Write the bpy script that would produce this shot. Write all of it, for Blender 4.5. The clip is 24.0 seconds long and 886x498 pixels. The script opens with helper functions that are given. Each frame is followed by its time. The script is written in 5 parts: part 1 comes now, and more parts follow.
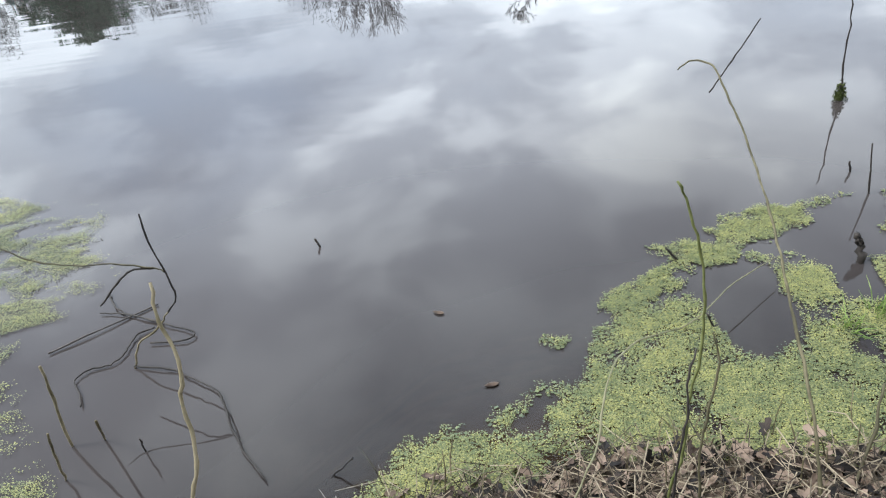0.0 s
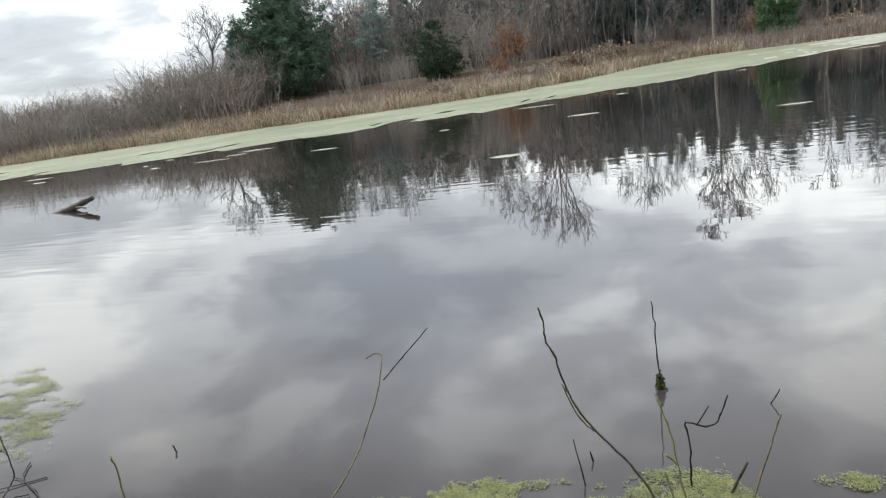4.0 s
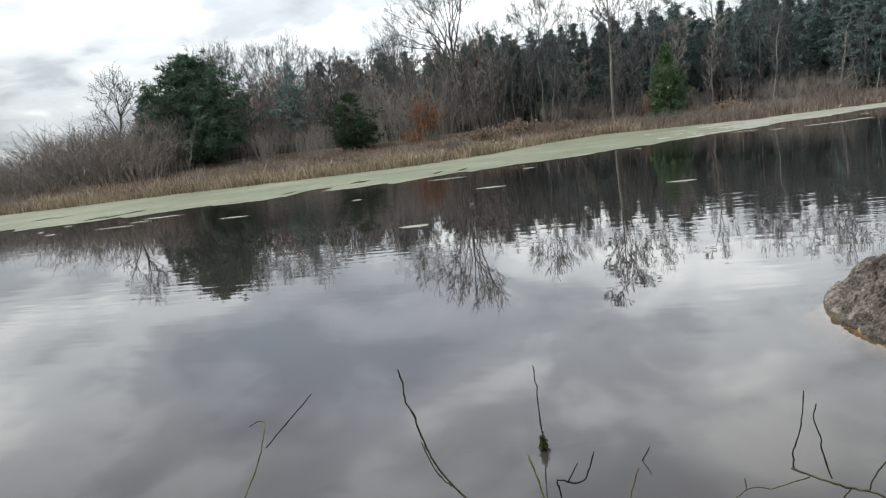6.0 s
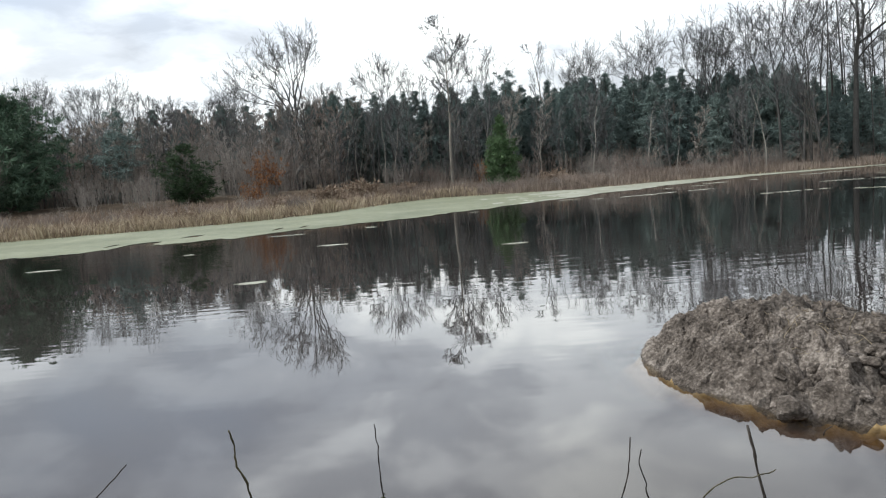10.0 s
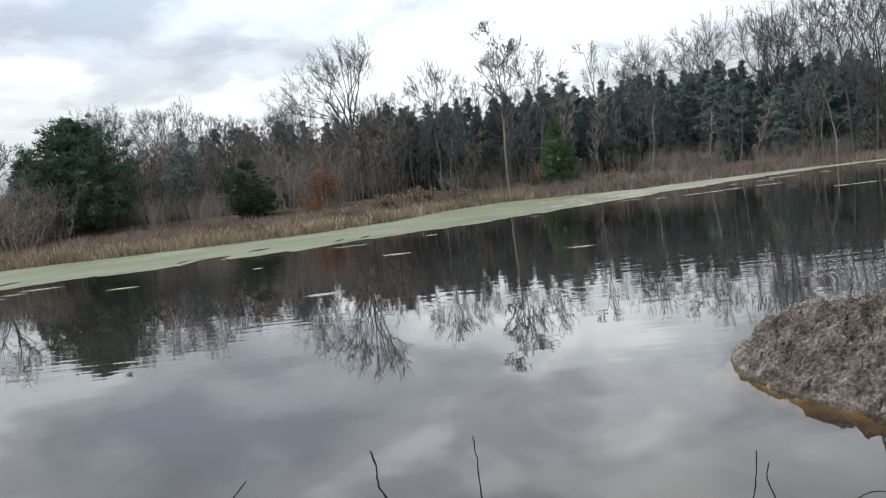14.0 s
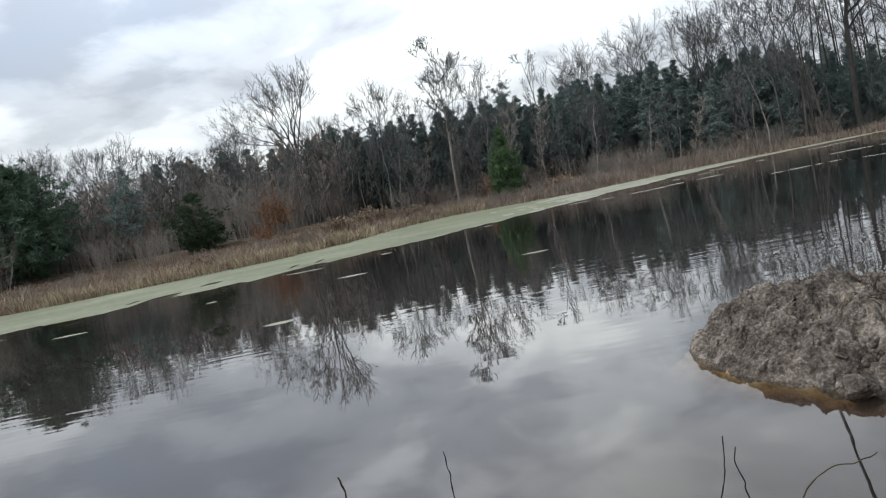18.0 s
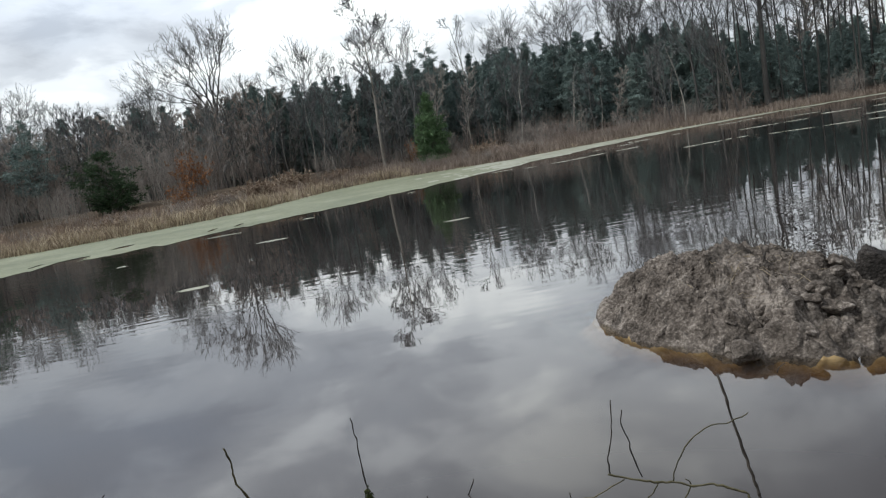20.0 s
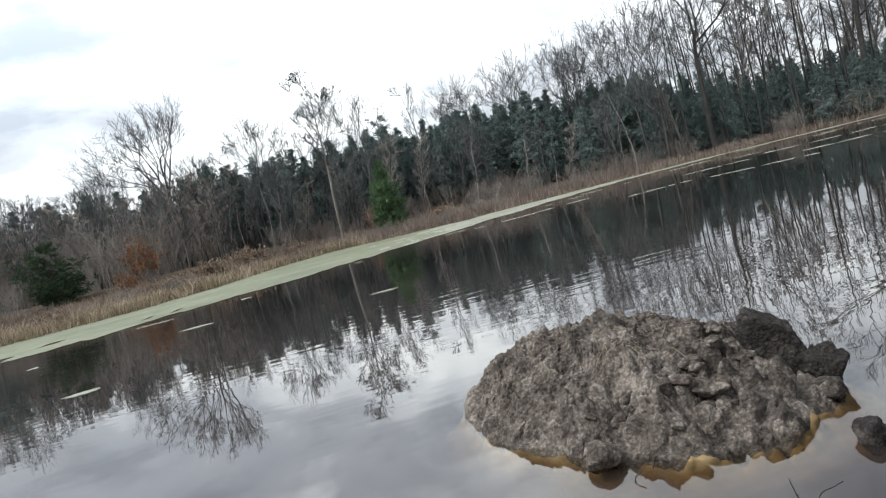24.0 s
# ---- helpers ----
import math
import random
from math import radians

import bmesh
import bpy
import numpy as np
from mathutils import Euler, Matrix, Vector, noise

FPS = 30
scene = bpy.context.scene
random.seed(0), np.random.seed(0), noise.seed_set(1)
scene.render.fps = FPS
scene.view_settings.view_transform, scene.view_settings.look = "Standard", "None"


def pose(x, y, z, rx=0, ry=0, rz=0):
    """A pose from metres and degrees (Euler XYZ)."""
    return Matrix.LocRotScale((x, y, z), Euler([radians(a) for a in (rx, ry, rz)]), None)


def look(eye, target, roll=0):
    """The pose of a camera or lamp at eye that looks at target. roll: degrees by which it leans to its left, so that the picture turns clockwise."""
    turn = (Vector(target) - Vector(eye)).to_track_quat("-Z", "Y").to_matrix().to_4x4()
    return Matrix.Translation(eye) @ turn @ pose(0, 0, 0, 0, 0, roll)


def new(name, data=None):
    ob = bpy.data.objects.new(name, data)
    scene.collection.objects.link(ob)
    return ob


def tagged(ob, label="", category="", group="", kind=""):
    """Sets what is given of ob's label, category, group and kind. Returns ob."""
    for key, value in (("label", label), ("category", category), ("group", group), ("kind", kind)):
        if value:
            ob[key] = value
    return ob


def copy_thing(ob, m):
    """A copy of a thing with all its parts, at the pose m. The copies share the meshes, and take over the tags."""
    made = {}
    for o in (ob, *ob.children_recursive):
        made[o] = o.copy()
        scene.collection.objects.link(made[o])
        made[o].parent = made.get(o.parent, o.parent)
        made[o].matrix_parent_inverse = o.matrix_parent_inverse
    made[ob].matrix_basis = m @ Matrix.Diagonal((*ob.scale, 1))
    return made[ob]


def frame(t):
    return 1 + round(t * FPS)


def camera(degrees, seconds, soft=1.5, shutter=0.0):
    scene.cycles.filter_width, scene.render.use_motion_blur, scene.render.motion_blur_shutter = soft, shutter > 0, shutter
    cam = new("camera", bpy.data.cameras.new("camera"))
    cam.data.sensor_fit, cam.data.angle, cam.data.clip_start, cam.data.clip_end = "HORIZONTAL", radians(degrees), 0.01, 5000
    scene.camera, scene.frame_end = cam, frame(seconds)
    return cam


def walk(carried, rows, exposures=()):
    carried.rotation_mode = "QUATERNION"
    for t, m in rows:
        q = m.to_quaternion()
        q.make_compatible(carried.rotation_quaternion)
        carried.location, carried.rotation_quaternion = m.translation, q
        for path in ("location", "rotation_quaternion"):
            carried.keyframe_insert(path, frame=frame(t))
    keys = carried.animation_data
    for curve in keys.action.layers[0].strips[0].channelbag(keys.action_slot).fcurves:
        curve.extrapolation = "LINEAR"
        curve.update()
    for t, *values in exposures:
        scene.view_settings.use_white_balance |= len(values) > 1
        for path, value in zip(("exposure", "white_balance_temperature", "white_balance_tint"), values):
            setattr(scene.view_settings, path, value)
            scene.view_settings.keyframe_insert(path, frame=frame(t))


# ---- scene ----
cam = camera(66.68, 24.0, soft=1.2, shutter=0.0)
PATH = [
    (0, (-2.089, 0.183, 1.514), (-2.301, 1.837, 0.410), -9.46),
    (0.5, (-1.776, 0.169, 1.524), (-2.069, 1.747, 0.331), -8.29),
    (1, (-1.515, 0.101, 1.579), (-1.822, 1.739, 0.474), -11.74),
    (1.5, (-1.197, -0.110, 1.662), (-1.538, 1.653, 0.780), -9.78),
    (3.5, (-0.336, 0.044, 1.741), (-0.958, 1.813, 1.046), -1.04),
    (3.6, (-0.304, 0.037, 1.743), (-0.953, 1.806, 1.073), -1.69),
    (4, (-0.164, 0.059, 1.789), (-0.890, 1.853, 1.282), -8.66),
    (4.5, (-0.090, 0.023, 1.790), (-0.712, 1.879, 1.381), -7.20),
    (5, (-0.039, -0.007, 1.790), (-0.657, 1.867, 1.463), -6.10),
    (5.5, (0.009, -0.038, 1.791), (-0.561, 1.850, 1.459), -8.23),
    (6, (0.016, -0.039, 1.802), (-0.462, 1.872, 1.460), -6.96),
    (6.5, (0.032, -0.043, 1.808), (-0.227, 1.907, 1.446), -4.85),
    (7, (0.033, -0.034, 1.788), (-0.081, 1.930, 1.424), -4.36),
    (7.5, (0.032, -0.028, 1.771), (-0.019, 1.939, 1.411), -3.37),
    (8, (0.045, -0.017, 1.781), (0.050, 1.960, 1.478), -2.71),
    (8.5, (0.042, -0.039, 1.778), (0.090, 1.946, 1.534), -4.37),
    (9, (0.054, -0.023, 1.783), (0.111, 1.961, 1.543), -5.23),
    (9.5, (0.048, -0.030, 1.776), (0.126, 1.957, 1.559), -5.47),
    (10, (0.000, 0.000, 1.770), (-0.002, 1.989, 1.556), -4.25),
    (10.5, (-0.051, 0.015, 1.781), (-0.126, 2.003, 1.576), -4.91),
    (12.5, (-0.307, 0.138, 1.765), (-0.536, 2.110, 1.522), -3.56),
    (13, (-0.300, 0.084, 1.786), (-0.570, 2.047, 1.511), -3.86),
    (13.5, (-0.265, 0.049, 1.803), (-0.497, 2.020, 1.550), -4.59),
    (14, (-0.193, 0.023, 1.809), (-0.359, 2.008, 1.628), -6.59),
    (14.5, (-0.173, 0.081, 1.781), (-0.326, 2.069, 1.631), -7.83),
    (15, (-0.164, 0.083, 1.793), (-0.409, 2.064, 1.672), -8.89),
    (15.5, (-0.143, -0.005, 1.819), (-0.382, 1.978, 1.737), -8.87),
    (16, (-0.164, -0.005, 1.822), (-0.219, 1.990, 1.687), -7.08),
    (16.5, (-0.132, 0.007, 1.826), (-0.123, 2.001, 1.678), -8.27),
    (17, (-0.116, 0.039, 1.798), (0.016, 2.027, 1.629), -9.10),
    (17.5, (-0.151, 0.067, 1.798), (-0.091, 2.060, 1.644), -9.47),
    (18, (-0.187, 0.045, 1.798), (-0.216, 2.039, 1.643), -11.11),
    (18.5, (-0.259, 0.106, 1.775), (-0.352, 2.092, 1.558), -9.82),
    (19, (-0.269, 0.048, 1.803), (-0.420, 2.032, 1.605), -9.30),
    (19.5, (-0.211, 0.010, 1.810), (-0.061, 1.982, 1.513), -8.82),
    (21.5, (0.186, 0.135, 1.715), (0.344, 2.112, 1.455), -11.22),
    (22, (0.195, 0.172, 1.698), (0.369, 2.144, 1.413), -10.97),
    (22.5, (0.311, 0.398, 1.690), (0.542, 2.357, 1.363), -9.99),
    (23, (0.521, 0.506, 1.704), (0.756, 2.471, 1.418), -8.87),
    (23.5, (0.914, 0.504, 1.663), (1.258, 2.462, 1.448), -12.86),
    (24, (1.118, 0.734, 1.659), (1.400, 2.710, 1.529), -13.79),
]
EXPOSURES = [(0.0, 0.95, 5950, 6), (1.0, 1.05, 6150, 6), (1.5, 0.78, 6150, 6), (3.5, 0.6, 6250, 6), (4.0, 0.56, 6350, 6), (5.0, 0.2, 6350, 6), (8.0, 0.13, 6300, 6), (10.0, 0.23, 6300, 6), (13.0, -0.08, 6300, 6),
             (14.0, 0.03, 6250, 6), (17.0, -0.1, 6250, 6), (19.0, -0.08, 6250, 6), (23.0, 0.0, 6250, 6), (24.0, 0.24, 6250, 6)]
walk(cam, [(t, look(eye, target, roll)) for t, eye, target, roll in PATH], EXPOSURES)

# ---- world and sun ----
SUN_ELEVATION, SUN_AZIMUTH = 50.0, 92.0      # azimuth: degrees to the left of +y
world = bpy.data.worlds.new("overcast_sky")
scene.world = world
world.use_nodes = True
wt = world.node_tree
wt.nodes.clear()


def wnode(kind, **inputs):
    n = wt.nodes.new(kind)
    for key, value in inputs.items():
        n.inputs[key.replace("_", " ")].default_value = value
    return n


def wmath(op, a, b=None, clamp=False):
    n = wt.nodes.new("ShaderNodeMath")
    n.operation, n.use_clamp = op, clamp
    for k, v in enumerate((a, b)):
        if v is None:
            continue
        if isinstance(v, (int, float)):
            n.inputs[k].default_value = v
        else:
            wt.links.new(v, n.inputs[k])
    return n.outputs[0]


sky = wt.nodes.new("ShaderNodeTexSky")
sky.sky_type, sky.sun_disc = "NISHITA", False
sky.sun_elevation, sky.sun_rotation = radians(SUN_ELEVATION), radians(-SUN_AZIMUTH)
coord = wt.nodes.new("ShaderNodeTexCoord")
parts_xyz = wt.nodes.new("ShaderNodeSeparateXYZ")
wt.links.new(coord.outputs["Generated"], parts_xyz.inputs[0])
height = wmath("MAXIMUM", parts_xyz.outputs[2], 0.0)
flat = wmath("ADD", height, 0.22)
plane = wt.nodes.new("ShaderNodeCombineXYZ")
wt.links.new(wmath("DIVIDE", parts_xyz.outputs[0], flat), plane.inputs[0])
wt.links.new(wmath("DIVIDE", parts_xyz.outputs[1], flat), plane.inputs[1])


def cloud_noise(scale, detail, rough, offset, distortion=0.0):
    shift = wt.nodes.new("ShaderNodeMapping")
    shift.inputs["Location"].default_value = offset
    wt.links.new(plane.outputs[0], shift.inputs["Vector"])
    n = wnode("ShaderNodeTexNoise", Scale=scale, Detail=detail, Roughness=rough, Distortion=distortion)
    wt.links.new(shift.outputs[0], n.inputs["Vector"])
    return n.outputs["Fac"]


def wramp(fac, stops):
    r = wt.nodes.new("ShaderNodeValToRGB")
    r.color_ramp.interpolation = "EASE"
    while len(r.color_ramp.elements) < len(stops):
        r.color_ramp.elements.new(0.5)
    for e, (p, c) in zip(r.color_ramp.elements, stops):
        e.position, e.color = p, (*c, 1)
    wt.links.new(fac, r.inputs[0])
    return r.outputs[0]


def wmix(kind, fac, a, b):
    n = wt.nodes.new("ShaderNodeMix")
    n.data_type, n.blend_type = "RGBA", kind
    for socket, v in ((n.inputs[0], fac), (n.inputs[6], a), (n.inputs[7], b)):
        if isinstance(v, (int, float)):
            socket.default_value = v
        elif isinstance(v, tuple):
            socket.default_value = (*v, 1)
        else:
            wt.links.new(v, socket)
    return n.outputs[2]


broad = cloud_noise(1.05, 3.0, 0.5, (3.1, 1.7, 0.0), 0.25)
fine = cloud_noise(3.2, 7.0, 0.55, (0.4, 5.2, 0.0), 0.35)
puff = wmath("ADD", wmath("MULTIPLY", broad, 0.66), wmath("MULTIPLY", fine, 0.34))
cloud = wramp(puff, [(0.36, (2.8, 2.95, 3.4)), (0.45, (4.5, 4.7, 5.2)), (0.53, (7.4, 7.55, 7.9)), (0.62, (10.9, 10.9, 10.8))])
# thin cloud lets the light of the low sky through
low = wmath("POWER", wmath("SUBTRACT", 1.0, height, True), 5.0)
cloud = wmix("MIX", wmath("MULTIPLY", low, 0.45), cloud, (8.8, 8.9, 8.8))
gap = wmath("MULTIPLY", wmath("SUBTRACT", 0.42, broad, True), 1.2, True)
backdrop_sky = wmix("MIX", gap, cloud, sky.outputs[0])
# an overcast sky grows brighter towards the zenith
# and over the far wood, where the cloud is thin
BRIGHT = 15.0
climb = wt.nodes.new("ShaderNodeFloatCurve")
line = climb.mapping.curves[0]
line.points[0].location, line.points[1].location = (0.0, 0.105), (1.0, 0.3)
for where in ((0.12, 0.118), (0.27, 0.205), (0.42, 0.28), (0.6, 0.2), (0.84, 0.135)):
    line.points.new(*where)
climb.mapping.update()
wt.links.new(height, climb.inputs["Value"])
rise = wmath("MULTIPLY", climb.outputs[0], 10.0)
ahead = wmath("ADD", wmath("MULTIPLY", parts_xyz.outputs[1], math.cos(radians(BRIGHT))), wmath("MULTIPLY", parts_xyz.outputs[0], -math.sin(radians(BRIGHT))))
rise = wmath("MULTIPLY", rise, wmath("ADD", 0.85, wmath("MULTIPLY", ahead, 0.18)))
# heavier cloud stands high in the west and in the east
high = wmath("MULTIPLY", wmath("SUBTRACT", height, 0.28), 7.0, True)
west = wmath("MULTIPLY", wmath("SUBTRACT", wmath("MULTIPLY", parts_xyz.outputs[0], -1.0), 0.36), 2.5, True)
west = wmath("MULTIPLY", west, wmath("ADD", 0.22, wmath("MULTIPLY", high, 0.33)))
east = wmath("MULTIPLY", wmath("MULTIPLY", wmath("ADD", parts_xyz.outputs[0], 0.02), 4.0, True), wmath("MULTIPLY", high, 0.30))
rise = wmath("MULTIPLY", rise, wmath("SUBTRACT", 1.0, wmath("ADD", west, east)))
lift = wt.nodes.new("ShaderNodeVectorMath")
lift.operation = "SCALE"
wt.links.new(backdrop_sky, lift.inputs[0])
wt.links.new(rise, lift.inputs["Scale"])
background = wt.nodes.new("ShaderNodeBackground")
background.inputs[1].default_value = 0.1
wt.links.new(lift.outputs[0], background.inputs[0])
wt.links.new(background.outputs[0], wt.nodes.new("ShaderNodeOutputWorld").inputs[0])

sun_data = bpy.data.lights.new("sun", "SUN")
sun_data.energy, sun_data.angle, sun_data.color = 2.8, radians(20), (1.0, 0.97, 0.93)
sun = new("sun", sun_data)
sa, se = radians(SUN_AZIMUTH), radians(SUN_ELEVATION)
sun.matrix_world = look((-60 * math.sin(sa) * math.cos(se), 60 * math.cos(sa) * math.cos(se), 60 * math.sin(se)), (0, 0, 0))


# ---- materials ----
def material(name, colours, rough=0.8, grain=6.0, patchy=0.8, bump=0.2, bump_scale=40.0, spec=0.3, island=0.0, thing=0.12):
    """A worn natural surface: three colours by coarse and fine noise, varied by thing and by island, with fine relief."""
    m = bpy.data.materials.new(name)
    m.use_nodes = True
    nt = m.node_tree
    b = nt.nodes["Principled BSDF"]
    tc = nt.nodes.new("ShaderNodeTexCoord")

    def noise_tex(scale, detail):
        n = nt.nodes.new("ShaderNodeTexNoise")
        n.inputs["Scale"].default_value, n.inputs["Detail"].default_value = scale, detail
        nt.links.new(tc.outputs["Object"], n.inputs["Vector"])
        return n.outputs["Fac"]

    def calc(op, a, c):
        n = nt.nodes.new("ShaderNodeMath")
        n.operation = op
        for k, v in enumerate((a, c)):
            if isinstance(v, (int, float)):
                n.inputs[k].default_value = v
            else:
                nt.links.new(v, n.inputs[k])
        return n.outputs[0]

    f = calc("ADD", calc("MULTIPLY", noise_tex(patchy, 3.0), 0.55), calc("MULTIPLY", noise_tex(grain, 6.0), 0.45))
    if island:
        geo = nt.nodes.new("ShaderNodeNewGeometry")
        f = calc("ADD", f, calc("MULTIPLY", calc("SUBTRACT", geo.outputs["Random Per Island"], 0.5), island))
    if thing:
        info = nt.nodes.new("ShaderNodeObjectInfo")
        f = calc("ADD", f, calc("MULTIPLY", calc("SUBTRACT", info.outputs["Random"], 0.5), thing))
    ramp = nt.nodes.new("ShaderNodeValToRGB")
    ramp.color_ramp.elements.new(0.5)
    for e, p, c in zip(ramp.color_ramp.elements, (0.32, 0.5, 0.68), colours):
        e.position, e.color = p, (*c, 1)
    nt.links.new(f, ramp.inputs[0])
    nt.links.new(ramp.outputs[0], b.inputs["Base Color"])
    b.inputs["Roughness"].default_value = rough
    b.inputs["Specular IOR Level"].default_value = spec
    if bump:
        bn = nt.nodes.new("ShaderNodeBump")
        bn.inputs["Strength"].default_value, bn.inputs["Distance"].default_value = bump, 0.5 / bump_scale
        nt.links.new(noise_tex(bump_scale, 8.0), bn.inputs["Height"])
        nt.links.new(bn.outputs[0], b.inputs["Normal"])
    return m


def clay_material(name, dark, mid, light, gloss=0.2):
    """Crumbly clay: hollows darkened like shade, dry pale crusts and grit, at four scales."""
    m = material(name, [dark, mid, light], 0.92, 34, 2.2, 0, 30, gloss, 0.0, 0.0)
    nt = m.node_tree
    b, ramp = nt.nodes["Principled BSDF"], next(n for n in nt.nodes if n.type == "VALTORGB")
    tc = next(n for n in nt.nodes if n.type == "TEX_COORD")
    before = ramp.inputs[0].links[0].from_socket

    def tex(kind, scale, **more):
        n = nt.nodes.new(kind)
        n.inputs["Scale"].default_value = scale
        for key, v in more.items():
            n.inputs[key].default_value = v
        nt.links.new(tc.outputs["Object"], n.inputs["Vector"])
        return n

    def calc(op, p, q):
        n = nt.nodes.new("ShaderNodeMath")
        n.operation = op
        for k, v in enumerate((p, q)):
            if isinstance(v, (int, float)):
                n.inputs[k].default_value = v
            else:
                nt.links.new(v, n.inputs[k])
        return n.outputs[0]

    grit = tex("ShaderNodeTexNoise", 110.0, Detail=6.0, Roughness=0.75).outputs["Fac"]
    lumps = tex("ShaderNodeTexVoronoi", 42.0).outputs["Distance"]
    crumbs = tex("ShaderNodeTexVoronoi", 95.0).outputs["Distance"]
    # the colour follows the relief, so pits and creases carry painted shade
    f = calc("ADD", before, calc("MULTIPLY", calc("SUBTRACT", grit, 0.5), 0.36))
    f = calc("SUBTRACT", f, calc("MULTIPLY", calc("SUBTRACT", lumps, 0.35), 0.18))
    blotch = tex("ShaderNodeTexNoise", 6.5, Detail=4.0, Roughness=0.6).outputs["Fac"]
    f = calc("ADD", f, calc("MULTIPLY", calc("SUBTRACT", blotch, 0.5), 0.55))
    nt.links.new(f, ramp.inputs[0])
    h = calc("ADD", calc("MULTIPLY", lumps, -0.011), calc("ADD", calc("MULTIPLY", crumbs, -0.004), calc("MULTIPLY", grit, 0.006)))
    bump = nt.nodes.new("ShaderNodeBump")
    bump.inputs["Strength"].default_value, bump.inputs["Distance"].default_value = 1.0, 1.0
    nt.links.new(h, bump.inputs["Height"])
    nt.links.new(bump.outputs[0], b.inputs["Normal"])
    return m


CLAY = clay_material("grey_clay", (0.052, 0.043, 0.036), (0.142, 0.12, 0.104), (0.33, 0.29, 0.255))
# a darker copy of the grey clay, mostly for shade painted on the mound
CLAY_DIM = clay_material("dim_clay", (0.032, 0.027, 0.023), (0.085, 0.073, 0.064), (0.20, 0.175, 0.155))
CLAY_DARK = clay_material("damp_clay", (0.012, 0.010, 0.009), (0.036, 0.031, 0.028), (0.09, 0.078, 0.07), 0.3)
MUD_BED = material("amber_mud", [(0.17, 0.115, 0.05), (0.27, 0.185, 0.085), (0.37, 0.27, 0.14)], 0.9, 8, 1.2, 0.3, 30)
BARK_GREY = material("grey_bark", [(0.045, 0.044, 0.042), (0.08, 0.078, 0.075), (0.135, 0.13, 0.124)], 0.9, 9, 0.7, 0.5, 18, 0.2, 0, 0.25)
BARK_PALE = material("pale_bark", [(0.16, 0.145, 0.125), (0.28, 0.26, 0.23), (0.40, 0.38, 0.34)], 0.9, 7, 0.5, 0.4, 14, 0.2, 0, 0.2)
BARK_DARK = material("dark_bark", [(0.028, 0.027, 0.026), (0.05, 0.048, 0.045), (0.085, 0.08, 0.075)], 0.9, 9, 0.7, 0.5, 18, 0.2, 0, 0.3)
BARK_PINE = material("pine_bark", [(0.08, 0.07, 0.064), (0.14, 0.122, 0.11), (0.22, 0.19, 0.172)], 0.95, 7, 0.6, 0.6, 12, 0.15, 0, 0.2)
TWIGS = material("winter_twigs", [(0.074, 0.075, 0.076), (0.12, 0.12, 0.12), (0.178, 0.177, 0.174)], 0.9, 5, 0.4, 0, 10, 0.15, 0.25, 0.3)
BRUSH = material("brown_brush", [(0.165, 0.145, 0.13), (0.245, 0.22, 0.198), (0.34, 0.31, 0.28)], 0.9, 5, 0.4, 0, 10, 0.15, 0.3, 0.35)
BRUSH_RED = material("reddish_brush", [(0.155, 0.125, 0.108), (0.245, 0.203, 0.178), (0.34, 0.288, 0.25)], 0.9, 5, 0.4, 0, 10, 0.15, 0.3, 0.35)
# needle green paled to blue-grey, with distance haze put into the colour
NEEDLES_HAZED = material("hazed_pine_needles", [(0.115, 0.155, 0.148), (0.16, 0.208, 0.196), (0.20, 0.252, 0.234)], 0.8, 3, 0.5, 0, 10, 0.08, 0.16, 0.35)
NEEDLES_BRIGHT = material("bright_pine_needles", [(0.055, 0.10, 0.045), (0.09, 0.155, 0.068), (0.135, 0.21, 0.098)], 0.7, 3, 0.5, 0, 10, 0.25, 0.45, 0.2)
PINE_GREEN = material("deep_green_needles", [(0.055, 0.09, 0.062), (0.092, 0.145, 0.098), (0.135, 0.20, 0.132)], 0.75, 3, 0.5, 0, 10, 0.15, 0.3, 0.1)
CEDAR = material("cedar_foliage", [(0.02, 0.038, 0.018), (0.036, 0.064, 0.03), (0.06, 0.096, 0.046)], 0.75, 3, 0.6, 0, 10, 0.2, 0.45, 0.1)
RUST = material("rust_foliage", [(0.16, 0.068, 0.03), (0.27, 0.125, 0.055), (0.38, 0.20, 0.09)], 0.85, 4, 0.6, 0, 10, 0.15, 0.5, 0.2)
STRAW_GRASS = material("straw_grass", [(0.215, 0.165, 0.118), (0.37, 0.30, 0.215), (0.53, 0.45, 0.335)], 0.85, 3, 0.15, 0, 10, 0.2, 0.55, 0)
BROWN_SEDGE = material("brown_sedge", [(0.135, 0.105, 0.088), (0.21, 0.168, 0.14), (0.32, 0.262, 0.22)], 0.85, 3, 0.15, 0, 10, 0.2, 0.55, 0)
DEAD_WEEDS = material("dead_weeds", [(0.145, 0.104, 0.078), (0.24, 0.18, 0.138), (0.36, 0.285, 0.22)], 0.85, 3, 0.2, 0, 10, 0.2, 0.55, 0)
WEED = material("duckweed", [(0.092, 0.115, 0.05), (0.185, 0.198, 0.074), (0.315, 0.305, 0.10)], 0.55, 24, 1.7, 0, 10, 0.4, 0.34, 0)
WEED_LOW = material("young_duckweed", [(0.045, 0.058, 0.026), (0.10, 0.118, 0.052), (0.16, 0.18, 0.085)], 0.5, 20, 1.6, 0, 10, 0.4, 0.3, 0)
WEED_FAR = material("far_duckweed", [(0.12, 0.132, 0.075), (0.19, 0.20, 0.125), (0.28, 0.285, 0.20)], 0.6, 2.2, 0.25, 0.3, 6, 0.4, 0.0, 0.2)
